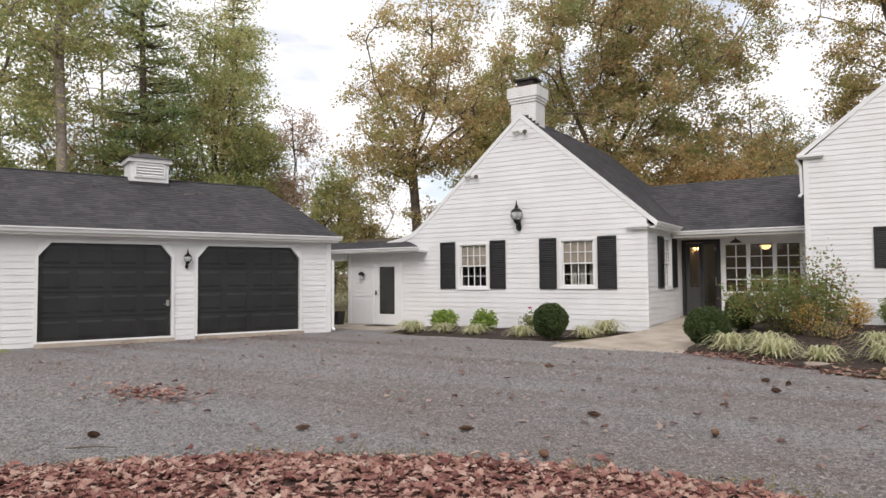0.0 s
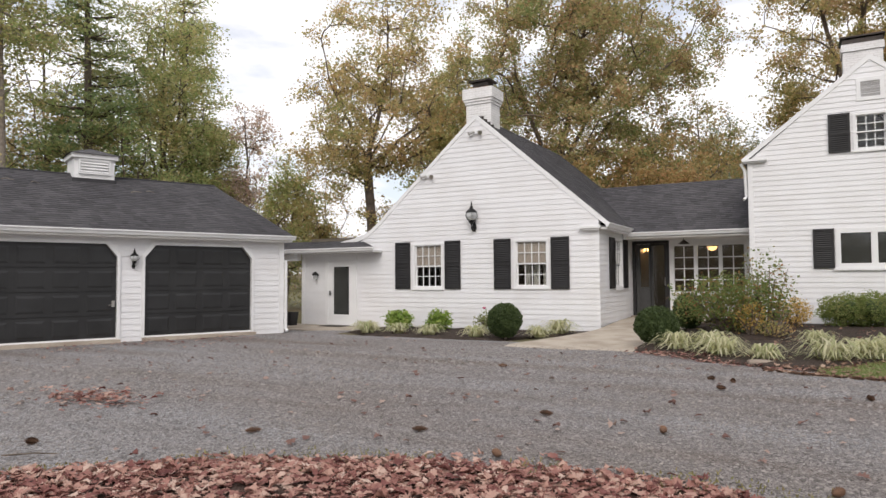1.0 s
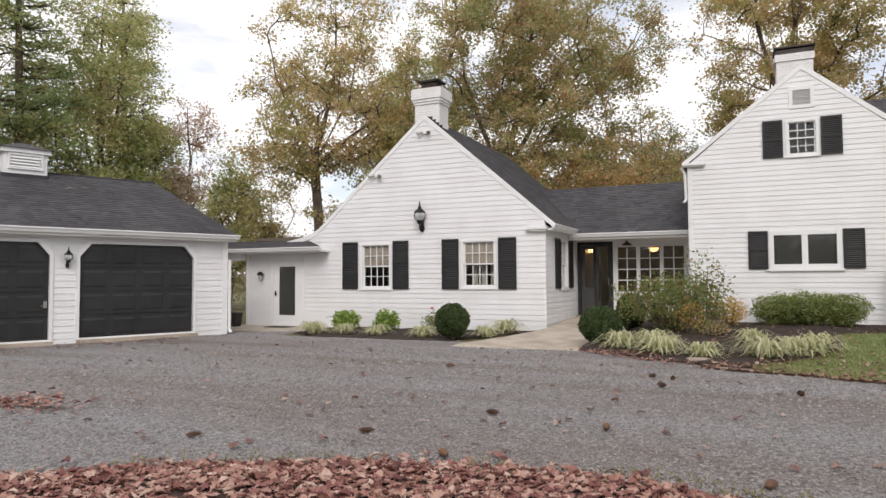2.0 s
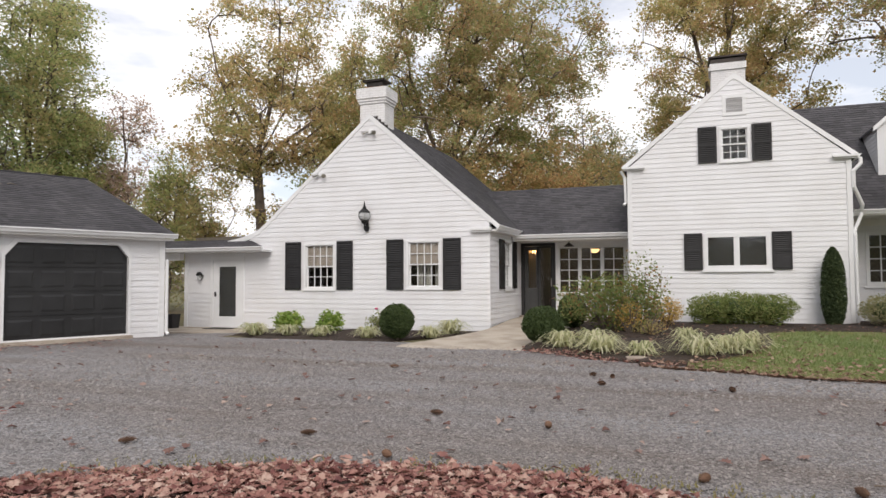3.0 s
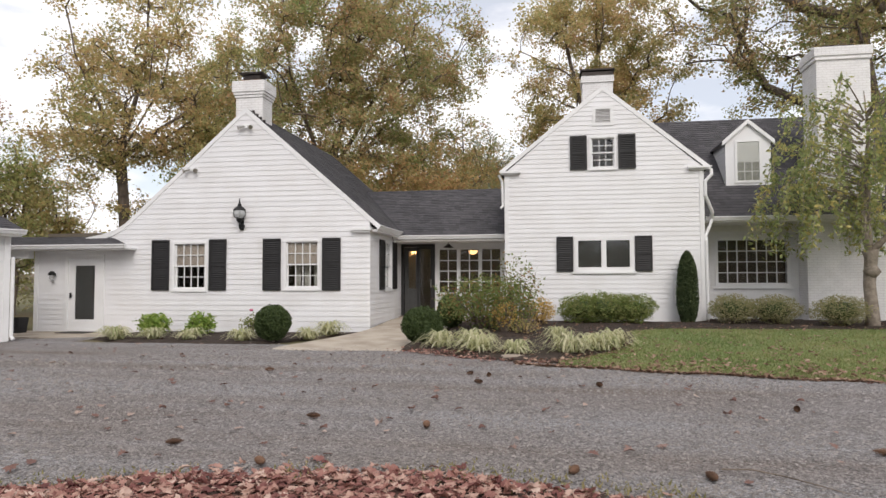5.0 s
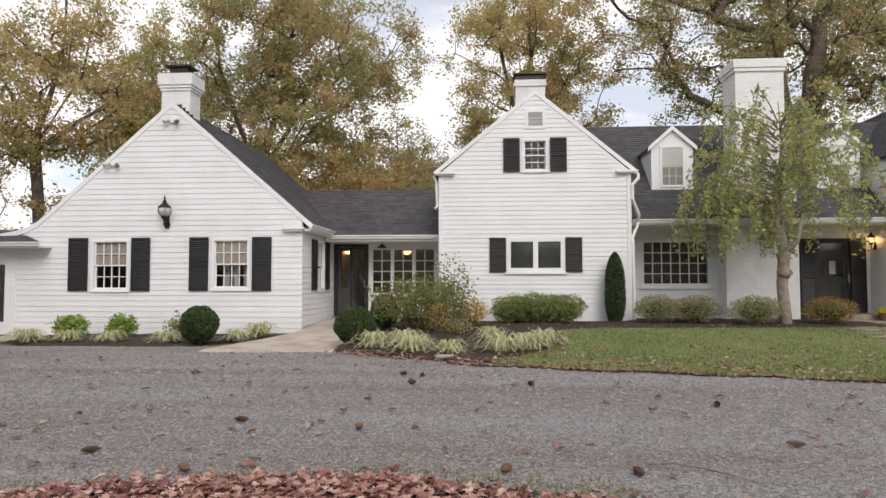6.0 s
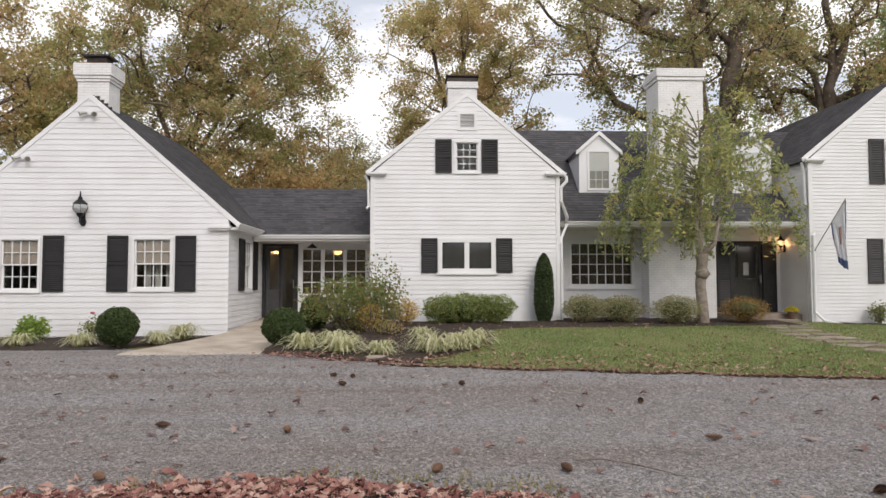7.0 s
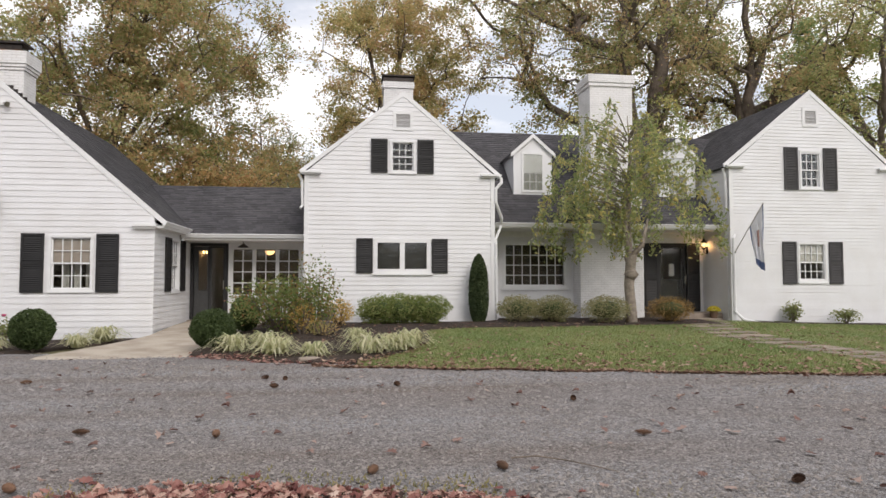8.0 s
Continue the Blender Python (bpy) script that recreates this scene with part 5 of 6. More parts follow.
def pine(x, y, height, width, seed, label, mat=None, leaves=24000, size=0.3, bare=0.2):
    """A tall pine: straight trunk, whorls of boughs, needles in flat tufts."""
    rng = np.random.default_rng(seed)
    t = thing("pine_tree", pose(x, y, ground_z(x, y) - 0.1), label, "tree")
    g = Geo().tube([(0.1 * math.sin(s * 5), 0.1 * math.cos(s * 4), s * height) for s in np.linspace(0, 1, 12)], [0.26 * (1 - s) + 0.02 for s in np.linspace(0, 1, 12)], 9)
    cen = []
    z = height * bare
    while z < height * 0.985:
        reach = width * (1 - (z / height)) ** 0.65 * (0.9 + 0.25 * rng.random())
        for k in range(int(rng.integers(4, 7))):
            a, r = rng.random() * 6.283, reach * (0.55 + 0.6 * rng.random())
            end = Vector((math.cos(a) * r, math.sin(a) * r, z + r * 0.12))
            g.tube([(0, 0, z), (end.x * 0.5, end.y * 0.5, z - r * 0.02), end], [0.05, 0.035, 0.012], 4, cap=False)
            for q in np.linspace(0.3, 1.05, max(3, int(r * 3))):
                cen.append((end.x * q + rng.normal() * 0.12, end.y * q + rng.normal() * 0.12, z + r * 0.12 * q + rng.normal() * 0.08))
        z += height * 0.024 * (0.8 + 0.6 * rng.random())
    cen = np.array(cen)
    part("trunk", g, BARK, t, smooth=True)
    w = rng.integers(0, len(cen), leaves)
    off = rng.normal(size=(leaves, 3)) * np.array((0.33, 0.33, 0.13))
    tagged(part("crown", leaf_mesh(cen[w] + off, size * (0.6 + 0.8 * rng.random(leaves)), mat or L_PINE, rng, "needles", 0.1, 0.3), None, t), kind="stuff")
    return t


def at(heading, d):
    """Plan position: degrees left of straight ahead, metres away."""
    return -math.sin(radians(heading)) * d, math.cos(radians(heading)) * d


# behind the garage
tree("maple_tree", *at(68, 34), 22, 12.0, (5.0, 9.5), L_OLIVE, 11, "tall olive-green hardwood behind the garage", 28000, trunk=0.27, sprays=190)
tree("maple_tree", *at(63.0, 29), 21, 12.5, (3.0, 8.2), L_OLIVE, 12, "tall thin hardwood with a pale trunk", 14000, trunk=0.18, sprays=110, bark=PALEBARK, fork=0.55)
tree("maple_tree", *at(66.5, 37), 10, 5.4, (3.8, 4.6), L_OLIVE, 38, "low green tree at the wood's edge", 15000, trunk=0.14, sprays=80, gaps=0.36)
tree("maple_tree", *at(60.2, 38), 17, 9.0, (3.4, 7.6), L_GOLD, 33, "slender hardwood turning gold behind the garage", 14000, trunk=0.2, sprays=110, fork=0.4)
pine(*at(57.4, 33), 20.5, 3.2, 13, "dark green white pine behind the garage", leaves=17000, size=0.24)
tree("maple_tree", *at(55.0, 32), 9.5, 5.6, (2.7, 3.8), L_OLIVE, 31, "low green tree beside the pine", 7000, trunk=0.14, sprays=70)
pine(*at(50.4, 40), 21.0, 3.7, 15, "tall olive-green pine with soft feathery boughs", leaves=13000, size=0.24, mat=L_OLIVE)
tree("maple_tree", *at(51.9, 36), 18.5, 9.6, (3.0, 8.6), L_OLIVE, 14, "tall feathery olive-green tree tinged with gold", 30000, size=0.125, trunk=0.2, sprays=170, fork=0.2, gaps=0.3)
tree("maple_tree", *at(49.0, 39), 12.5, 6.8, (2.0, 5.4), L_OLIVE, 35, "green tree sloping down to the wood's edge", 9500, trunk=0.15, sprays=80)
tree("maple_tree", *at(45.4, 40), 11.9, 6.8, (2.3, 4.7), L_PINK, 16, "small pinkish autumn maple", 9500, trunk=0.14, sprays=70, gaps=0.5)
tree("maple_tree", *at(42.4, 37), 8.2, 4.6, (1.7, 3.4), L_OLIVE, 17, "low golden-green tree by the passage", 7500, trunk=0.12, sprays=48)
tree("maple_tree", *at(39.3, 40), 8.4, 4.4, (2.4, 3.8), L_GOLD, 36, "small open tree behind the passage", 8500, trunk=0.12, sprays=70, gaps=0.46)
# behind the wing
tree("maple_tree", *at(35.3, 33), 17.2, 9.8, (4.3, 7.6), L_GOLD, 18, "golden maple with a tall crooked trunk", 33000, trunk=0.23, sprays=190, lean=0.7, gaps=0.46, fork=0.42,
     leaders=[[(0.2, 9.0), (0.7, 11.0), (0.9, 14.0), (0.8, 16.5)], [(1.5, 8.6), (2.8, 9.8), (3.4, 10.6)], [(-1.0, 9.4), (-2.0, 11.5), (-2.4, 13.5)], [(1.5, 10.6), (2.0, 13.5)]])
tree("oak_tree", *at(19.2, 35), 22, 12.0, (7.1, 10.2), L_OAK, 19, "broad autumn oak behind the wing", 100000, trunk=0.31, sprays=420, lean=1.2, gaps=0.4,
     leaders=[[(0.1, 8.2), (1.0, 11.0), (1.6, 15.0), (1.8, 20.5)], [(-1.0, 9.0), (-2.2, 12.5), (-2.8, 17.0)], [(1.6, 8.4), (4.0, 10.6), (6.0, 12.6)], [(2.2, 11.0), (4.2, 15.0), (4.8, 18.0)], [(-1.8, 7.4), (-3.8, 9.0)]])
tree("oak_tree", *at(27.0, 40), 17, 9.5, (3.9, 7.2), L_OLIVE, 20, "autumn oak with russet and green leaves", 26000, trunk=0.26, sprays=120)
tree("maple_tree", *at(10.8, 33), 8.6, 4.8, (4.4, 3.9), L_RUST, 22, "low russet tree behind the breezeway", 25000, trunk=0.15, sprays=100, gaps=0.3)
tree("maple_tree", *at(20.5, 31), 7.6, 4.4, (4.6, 3.0), L_RUST, 23, "low russet tree behind the wing", 17000, trunk=0.15, sprays=90, gaps=0.3)
tree("oak_tree", *at(7.6, 39), 11.5, 6.4, (3.4, 5.4), L_OAK, 37, "autumn tree filling the gap behind the breezeway", 22000, trunk=0.18, sprays=110, gaps=0.35)
tree("maple_tree", *at(4.8, 48), 11.6, 6.4, (4.6, 5.4), L_HAZED, 24, "hazy blue-green tree in the distance", 20000, trunk=0.2, sprays=110)
# behind the main house
tree("oak_tree", *at(-3.4, 37), 21, 12.0, (5.3, 9.2), L_GOLD, 25, "tall golden oak above the gable roof", 58000, trunk=0.3, sprays=190, gaps=0.42)
tree("oak_tree", *at(-24.6, 33), 23, 15.0, (8.6, 7.4), L_OAK, 26, "spreading old oak with heavy dark limbs", 52000, trunk=0.58, sprays=330, lean=-2.0, gaps=0.5, fork=0.33,
     leaders=[[(0.3, 9.5), (0.9, 13.0), (1.3, 18.0), (1.2, 22.0)], [(-0.8, 10.0), (-0.9, 12.4), (-3.2, 13.5), (-6.2, 15.4), (-8.6, 16.6)], [(-1.3, 11.6), (-0.9, 15.0), (-1.2, 19.0)],
              [(-2.2, 8.6), (-4.4, 10.0), (-6.0, 11.6), (-8.2, 11.9)], [(1.5, 10.8), (2.6, 13.0), (4.2, 15.6), (5.0, 18.0)]])
tree("oak_tree", *at(-32.3, 36), 20, 13.0, (5.6, 7.0), L_OAK, 27, "tall oak over the gable roof", 24000, trunk=0.44, sprays=180, gaps=0.5, fork=0.45,
     leaders=[[(0.1, 10.6), (0.9, 13.0), (2.6, 16.5)], [(-0.8, 11.5), (-2.2, 13.6), (-3.6, 17.0)], [(0.2, 13.0), (-0.2, 18.5)]])
tree("oak_tree", *at(-13.5, 43), 11.0, 6.2, (6.0, 4.6), L_OAK, 28, "rounded autumn tree seen over the roof", 22000, trunk=0.25, sprays=110)
tree("oak_tree", *at(-41, 38), 19, 10.5, (6.0, 8.5), L_OLIVE, 29, "dense green-brown tree at the clearing's edge", 26000, trunk=0.35, sprays=170)
pine(*at(-36.5, 44), 17, 4.6, 30, "dark pine among the oaks", leaves=22000)
tree("oak_tree", *at(-30, 46), 13, 7.0, (7.0, 6.0), L_OLIVE, 32, "green-brown tree closing the view", 30000, trunk=0.3, sprays=140)

# ---- planting ----
def shrub(name, x, y, w, h, mat, leaves, size, seed, label, depth=None, stems=9, shell=0.35, lumps=0.25, category="shrub", core=0.0, flat=0.0, bark=None, narrow=0.6):
    """A shrub: bare stems at the foot and a lumpy mass of small leaves."""
    rng = np.random.default_rng(seed)
    t = thing(name, pose(x, y, ground_z(x, y) + 0.02), label, category)
    d = depth or w
    g = Geo()
    for k in range(stems):
        a, r = rng.random() * 6.283, 0.25 + 0.6 * rng.random()
        e = (math.cos(a) * r * w * 0.45, math.sin(a) * r * d * 0.45, h * (0.5 + 0.35 * rng.random()))
        g.tube([(e[0] * 0.1, e[1] * 0.1, -0.03), (e[0] * 0.5, e[1] * 0.5, h * 0.3), e], [0.022, 0.014, 0.006], 5, cap=False)
    tagged(part("stem", g, bark or BARK, t), kind="stuff")
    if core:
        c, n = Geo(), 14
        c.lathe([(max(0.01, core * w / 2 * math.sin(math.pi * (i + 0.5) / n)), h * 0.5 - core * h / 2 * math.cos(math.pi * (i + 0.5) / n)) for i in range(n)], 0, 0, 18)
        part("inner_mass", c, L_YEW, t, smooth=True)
    p = rng.normal(size=(leaves, 3))
    p /= np.linalg.norm(p, axis=1)[:, None]
    p *= ((1 - shell) + shell * rng.random(leaves) ** 0.7)[:, None]
    sw = np.array([1 + lumps * (noise.noise((q[0] * 2.2 + seed, q[1] * 2.2, q[2] * 2.2)) + 0.6 * noise.noise((q[0] * 6 + seed, q[1] * 6, q[2] * 6))) for q in p])
    p *= sw[:, None]
    if flat:
        p[:, 2] = np.maximum(p[:, 2], -flat)
    c = p * np.array((w / 2, d / 2, h / 2)) + np.array((0, 0, h * 0.52))
    c[:, 2] = np.maximum(c[:, 2], 0.02)
    tagged(part("foliage", leaf_mesh(c, size * (0.6 + 0.8 * rng.random(leaves)), mat, rng, "foliage", 0, narrow), None, t), kind="stuff")
    return t


shrub("hydrangea", -10.62, 16.4, 0.85, 0.54, L_LIME, 1500, 0.085, 1, "lime-green hydrangea bush against the wing", flat=0.85, shell=0.6, lumps=0.5)
shrub("hydrangea", -9.28, 16.4, 0.72, 0.55, L_LIME, 1300, 0.085, 2, "small lime-green hydrangea bush", flat=0.85, shell=0.6, lumps=0.5)
shrub("rose_bush", -7.55, 15.75, 0.62, 0.62, L_SHRUB, 480, 0.06, 3, "sparse rose bush with a pink bloom", shell=0.9, stems=12)
part("bloom", Geo().lathe([(0.012, 0.0), (0.045, 0.02), (0.05, 0.045), (0.02, 0.06)], 0, 0, 9), material("pink_petals", (0.55, 0.10, 0.20), 0.6), scene.objects["rose_bush"], place=pose(0.06, -0.12, 0.66))
shrub("boxwood", -6.55, 14.8, 0.84, 0.84, L_BOX, 12000, 0.042, 4, "clipped round dark green boxwood", shell=0.2, lumps=0.10, core=0.8, stems=4)
shrub("boxwood", -2.88, 14.3, 0.9, 0.8, L_BOX, 13000, 0.042, 5, "broad clipped boxwood beside the walkway", shell=0.2, lumps=0.10, core=0.8, stems=4)
shrub("boxwood", -2.75, 17.5, 0.75, 0.9, L_BOX, 8000, 0.04, 6, "clipped boxwood behind the berry bush", shell=0.2, lumps=0.10, core=0.8, stems=4)
shrub("berry_bush", -1.72, 16.6, 2.4, 1.36, L_BERRY, 6500, 0.065, 7, "loose berry bush with green and reddish leaves", depth=1.7, shell=0.75, lumps=0.45, stems=26)
shrub("berry_bush", -0.95, 16.95, 1.3, 1.9, L_BERRY, 1000, 0.075, 8, "tall open shoots of the berry bush", shell=0.95, lumps=0.5, stems=16)
shrub("barberry", -1.22, 16.2, 0.85, 0.82, L_YELLOW, 800, 0.05, 9, "small yellow-leaved autumn shrub in mulch", shell=0.9, lumps=0.4, stems=14)
shrub("barberry", -0.42, 17.7, 0.85, 0.75, L_YELLOW, 1700, 0.05, 10, "rounded orange-gold autumn shrub", shell=0.6, stems=12)
shrub("dry_perennial", -0.78, 17.0, 0.75, 0.7, L_TAN, 420, 0.045, 11, "bare grey-brown stems of a dried perennial", shell=1.0, stems=34, bark=PALEBARK)
shrub("dry_perennial", -0.75, 15.9, 0.9, 0.36, L_RUST, 500, 0.05, 12, "low rust-coloured withered perennial", shell=1.0, stems=20)
for i, (dx, w, h) in enumerate(((-0.66, 1.25, 0.78), (0.0, 1.4, 0.84), (0.66, 1.3, 0.78))):
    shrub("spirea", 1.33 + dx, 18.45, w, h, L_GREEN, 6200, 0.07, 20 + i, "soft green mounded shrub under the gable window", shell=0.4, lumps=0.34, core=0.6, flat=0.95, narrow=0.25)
g = thing("columnar_yew", pose(3.52, 18.95, ground_z(3.5, 18.9)), "narrow dark green columnar yew", "shrub")
rng = np.random.default_rng(31)
zz = rng.random(15000)
ang, rad = rng.random(15000) * 6.283, 0.27 * np.sin(np.pi * np.clip(0.10 + zz * 0.9, 0, 1)) ** 0.55 * (0.62 + 0.5 * rng.random(15000)) * (1 + 0.05 * np.sin(ang * 3 + zz * 9))
pts = np.stack((rad * np.cos(ang), rad * np.sin(ang), 0.03 + zz * 1.95), 1)
tagged(part("foliage", leaf_mesh(pts, 0.065 * (0.6 + 0.8 * rng.random(15000)), L_YEW, rng, "foliage", -0.6, 0.35), None, g), kind="stuff")
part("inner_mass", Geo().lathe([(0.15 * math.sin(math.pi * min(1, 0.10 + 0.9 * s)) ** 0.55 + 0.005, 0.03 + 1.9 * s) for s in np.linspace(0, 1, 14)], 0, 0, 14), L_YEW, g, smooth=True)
for i, (x, y, w, h) in enumerate(((4.6, 18.6, 1.25, 0.78), (5.6, 18.6, 1.35, 0.76), (7.0, 18.1, 1.4, 0.78))):
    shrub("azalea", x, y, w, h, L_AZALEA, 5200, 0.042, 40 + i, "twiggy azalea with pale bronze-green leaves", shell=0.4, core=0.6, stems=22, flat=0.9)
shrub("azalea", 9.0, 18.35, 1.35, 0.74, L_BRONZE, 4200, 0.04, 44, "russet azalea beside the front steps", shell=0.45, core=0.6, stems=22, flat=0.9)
shrub("young_shrub", 13.35, 19.05, 0.62, 0.68, L_SHRUB, 650, 0.07, 45, "thin young shrub in the mulch", shell=1.0, stems=7)
shrub("young_shrub", 15.0, 18.9, 0.9, 0.5, L_SHRUB, 600, 0.07, 46, "thin spreading young shrub in the mulch", shell=1.0, stems=7)


def liriope(x, y, s, seed, lab="arching clump of cream-striped liriope grass"):
    """A tuft of arching strap leaves."""
    rng = np.random.default_rng(seed)
    t = thing("liriope_clump", pose(x, y, ground_z(x, y) + 0.03), lab, "plant", "liriope along the beds")
    g = Geo()
    for k in range(125):
        a, r, h = rng.random() * 6.283, s * (0.2 + 0.85 * rng.random()), s * (0.2 + 0.42 * rng.random() ** 1.3)
        c, sn, w = math.cos(a), math.sin(a), 0.012 + 0.009 * rng.random()
        bx, by = rng.normal() * s * 0.10, rng.normal() * s * 0.10
        pts = [(bx + c * r * q, by + sn * r * q, h * math.sin(math.pi * min(1, q * 0.86)) * (1 - 0.25 * q)) for q in (0, 0.3, 0.6, 0.85, 1.0)]
        v = []
        for q, ww in zip(pts, (1, 1, 0.85, 0.5, 0.1)):
            v += [(q[0] - sn * w * ww, q[1] + c * w * ww, q[2]), (q[0] + sn * w * ww, q[1] - c * w * ww, q[2])]
        g.add(v, [(2 * i, 2 * i + 1, 2 * i + 3, 2 * i + 2) for i in range(4)])
    part("tuft", g, L_LIRIOPE, t)
    return t


kinds = [liriope(-2.35, 13.6, 0.72, 61), liriope(0.25, 12.95, 0.78, 62), liriope(-10.55, 14.75, 0.55, 63)]
for i, (k, x, y) in enumerate(((0, -1.75, 13.9), (0, -1.5, 12.95), (2, -0.75, 12.75), (2, 0.05, 15.1), (0, 0.8, 13.5), (0, 1.15, 14.1),
                               (2, -9.75, 15.0), (2, -8.75, 14.95), (2, -7.35, 14.85), (2, -5.9, 15.4), (0, -5.85, 16.7), (2, -11.1, 15.4))):
    copy_thing(kinds[k], pose(x, y, ground_z(x, y) + 0.03, 0, 0, 67 * i))

# small weeping tree on the lawn
rng = np.random.default_rng(70)
weep = thing("weeping_cherry", pose(7.78, 18.25, 0.2), "small weeping ornamental tree with drooping yellow-green leaves", "tree")
g = Geo().tube([(0, 0, -0.1), (0.02, 0, 0.3), (-0.03, 0.02, 1.1), (0.02, 0, 1.75), (0.0, 0, 1.95)], [0.2, 0.155, 0.14, 0.15, 0.2], 12).tube([(-0.02, 0, 1.28), (0.03, -0.01, 1.42), (0.0, 0, 1.56)], [0.13, 0.205, 0.13], 12)
for a, b, c in (((0, 0, 1.85), (-0.12, 0, 2.4), (-0.10, 0.05, 3.6)), ((0.02, 0, 1.9), (0.35, -0.05, 2.25), (0.55, 0, 3.0)), ((0, 0.02, 1.9), (0.08, 0.25, 2.6), (0.15, 0.2, 4.6))):
    g.tube([a, b, c], [0.10, 0.07, 0.03], 8)
g.tube([(-0.12, 0, 2.4), (-0.05, 0.1, 3.6), (0.05, 0, 4.8), (0.0, 0.05, 6.0)], [0.07, 0.06, 0.04, 0.012], 7)
spots, lens = [], []
for k in range(78):
    a, z = rng.random() * 6.283, 2.5 + 2.9 * rng.random() ** 0.9
    r = (0.5 + 2.1 * rng.random() ** 0.55) * (1.15 - 0.10 * (z - 2.5))
    rise = 0.25 + 0.55 * rng.random()
    drop = min(0.4 + 2.1 * rng.random(), z + rise - 1.9)
    px_, py_ = math.cos(a), math.sin(a) * 0.8
    pts = [(px_ * r * q, py_ * r * q + 0.03, z + rise * math.sin(math.pi * min(1.0, q * 0.9) * 0.62)) for q in (0.05, 0.3, 0.6, 0.85)]
    tip = (px_ * r, py_ * r, pts[-1][2] - drop * 0.5)
    end = (px_ * r * 1.03, py_ * r * 1.03, pts[-1][2] - drop)
    line = pts + [tip, end]
    part("branch", Geo().tube(line, [0.026, 0.02, 0.014, 0.01, 0.007, 0.003], 4), PALEBARK, weep)
    for i in range(len(line) - 1):
        u, v = np.array(line[i]), np.array(line[i + 1])
        m = int(np.linalg.norm(v - u) * (8 if i < 2 else 66))
        for q in rng.random(m):
            spots.append(u + (v - u) * q + rng.normal(size=3) * (0.085, 0.085, 0.09))
part("trunk", g, PALEBARK, weep, "pale knobbly grafted trunk", smooth=True)
spots = np.array(spots)
tagged(part("crown", leaf_mesh(spots, 0.13 * (0.7 + 0.7 * rng.random(len(spots))), L_WEEP, rng, "crown", 0.7, 0.42), None, weep), kind="stuff")

# ---- things by the doors ----
pot = thing("flower_pot", pose(11.15, 19.75, 0.27), "brown pot of yellow chrysanthemums on the stoop", "plant pot")
part("pot", Geo().lathe([(0.08, 0), (0.10, 0.02), (0.125, 0.2), (0.14, 0.2), (0.14, 0.235), (0.12, 0.235), (0.11, 0.2)], 0, 0, 16), material("dark_terracotta", (0.16, 0.10, 0.07), 0.8), pot)
rng = np.random.default_rng(81)
q = rng.normal(size=(700, 3))
q /= np.linalg.norm(q, axis=1)[:, None]
q[:, 2] = np.abs(q[:, 2])
tagged(part("blooms", leaf_mesh(q * np.array((0.2, 0.2, 0.15)) + np.array((0, 0, 0.22)), np.full(700, 0.035), leafy("yellow_petals", [(0.30, 0.34, 0.04), (0.62, 0.52, 0.05), (0.75, 0.62, 0.08)], 0.2), rng, "blooms", 0, 0.9), None, pot, "yellow blooms"), kind="stuff")
box = thing("square_planter", pose(-15.28, 16.95, -0.055), "black square planter by the passage", "planter")
part("body", Geo().add([(sx * r, sy * r, z) for r, z in ((0.15, 0), (0.19, 0.44), (0.16, 0.44), (0.15, 0.36)) for sx, sy in ((-1, -1), (1, -1), (1, 1), (-1, 1))],
                       [(3, 2, 1, 0)] + [(4 * i + j, 4 * i + (j + 1) % 4, 4 * i + 4 + (j + 1) % 4, 4 * i + 4 + j) for i in range(3) for j in range(4)] + [(12, 13, 14, 15)]), BLACK, box)
mat_ = thing("door_mat", pose(-13.62, 17.2, -0.055), "dark fibre door mat at the back door", "mat")
part("pile", Geo().box(-0.45, 0.45, -0.27, 0.27, 0, 0.018), material("dark_coir", (0.05, 0.045, 0.04), 0.95, fine=200, bump=0.8), mat_, soft=0.004)
# flag on an angled pole
flag = thing("flag", I4, "limp white and blue house flag on an angled pole", "flag")
foot, tip = Vector((11.62, 19.36, 2.24)), Vector((11.99, 18.35, 3.74))
part("pole", Geo().tube([foot, tip], 0.014, 8), CHROME, flag, "thin pale metal pole")
part("bracket", Geo().tube([foot + Vector((0, 0.03, -0.03)), foot.lerp(tip, 0.06)], 0.03, 8), IRON, flag)
T, L, B = tip - Vector((0, 0, 0.03)), foot.lerp(tip, 0.55), Vector((12.0, 18.40, 1.72))
white_, blue_, mark_ = Geo(), Geo(), Geo()
NU, NV = 14, 26
gp = lambda u, v: T.lerp(L, u / NU).lerp(B + Vector((-0.22 * u / NU, 0.05 * u / NU, 0.22 * u / NU)), (v / NV) ** (1 + 0.35 * u / NU)) + Vector((0.025 * math.sin(u * 1.1 + v * 0.25), 0.05 * math.sin(u * 1.35 + v * 0.12), 0)) * (v / NV)
for u in range(NU):
    for v in range(NV):
        host = blue_ if (u >= NU - 1 or v >= NV - 3 or u < 1) else (mark_ if 5 <= u <= 7 and 9 <= v <= 16 else white_)
        host.add([gp(u, v), gp(u + 1, v), gp(u + 1, v + 1), gp(u, v + 1)], [(0, 1, 2, 3)])
cloth = part("cloth", white_, leafy("white_flag_cloth", [(0.66, 0.66, 0.70), (0.70, 0.70, 0.73)], 0.3), flag, smooth=True)
part("border", blue_, leafy("blue_flag_cloth", [(0.10, 0.14, 0.27), (0.13, 0.17, 0.30)], 0.25), cloth, smooth=True)
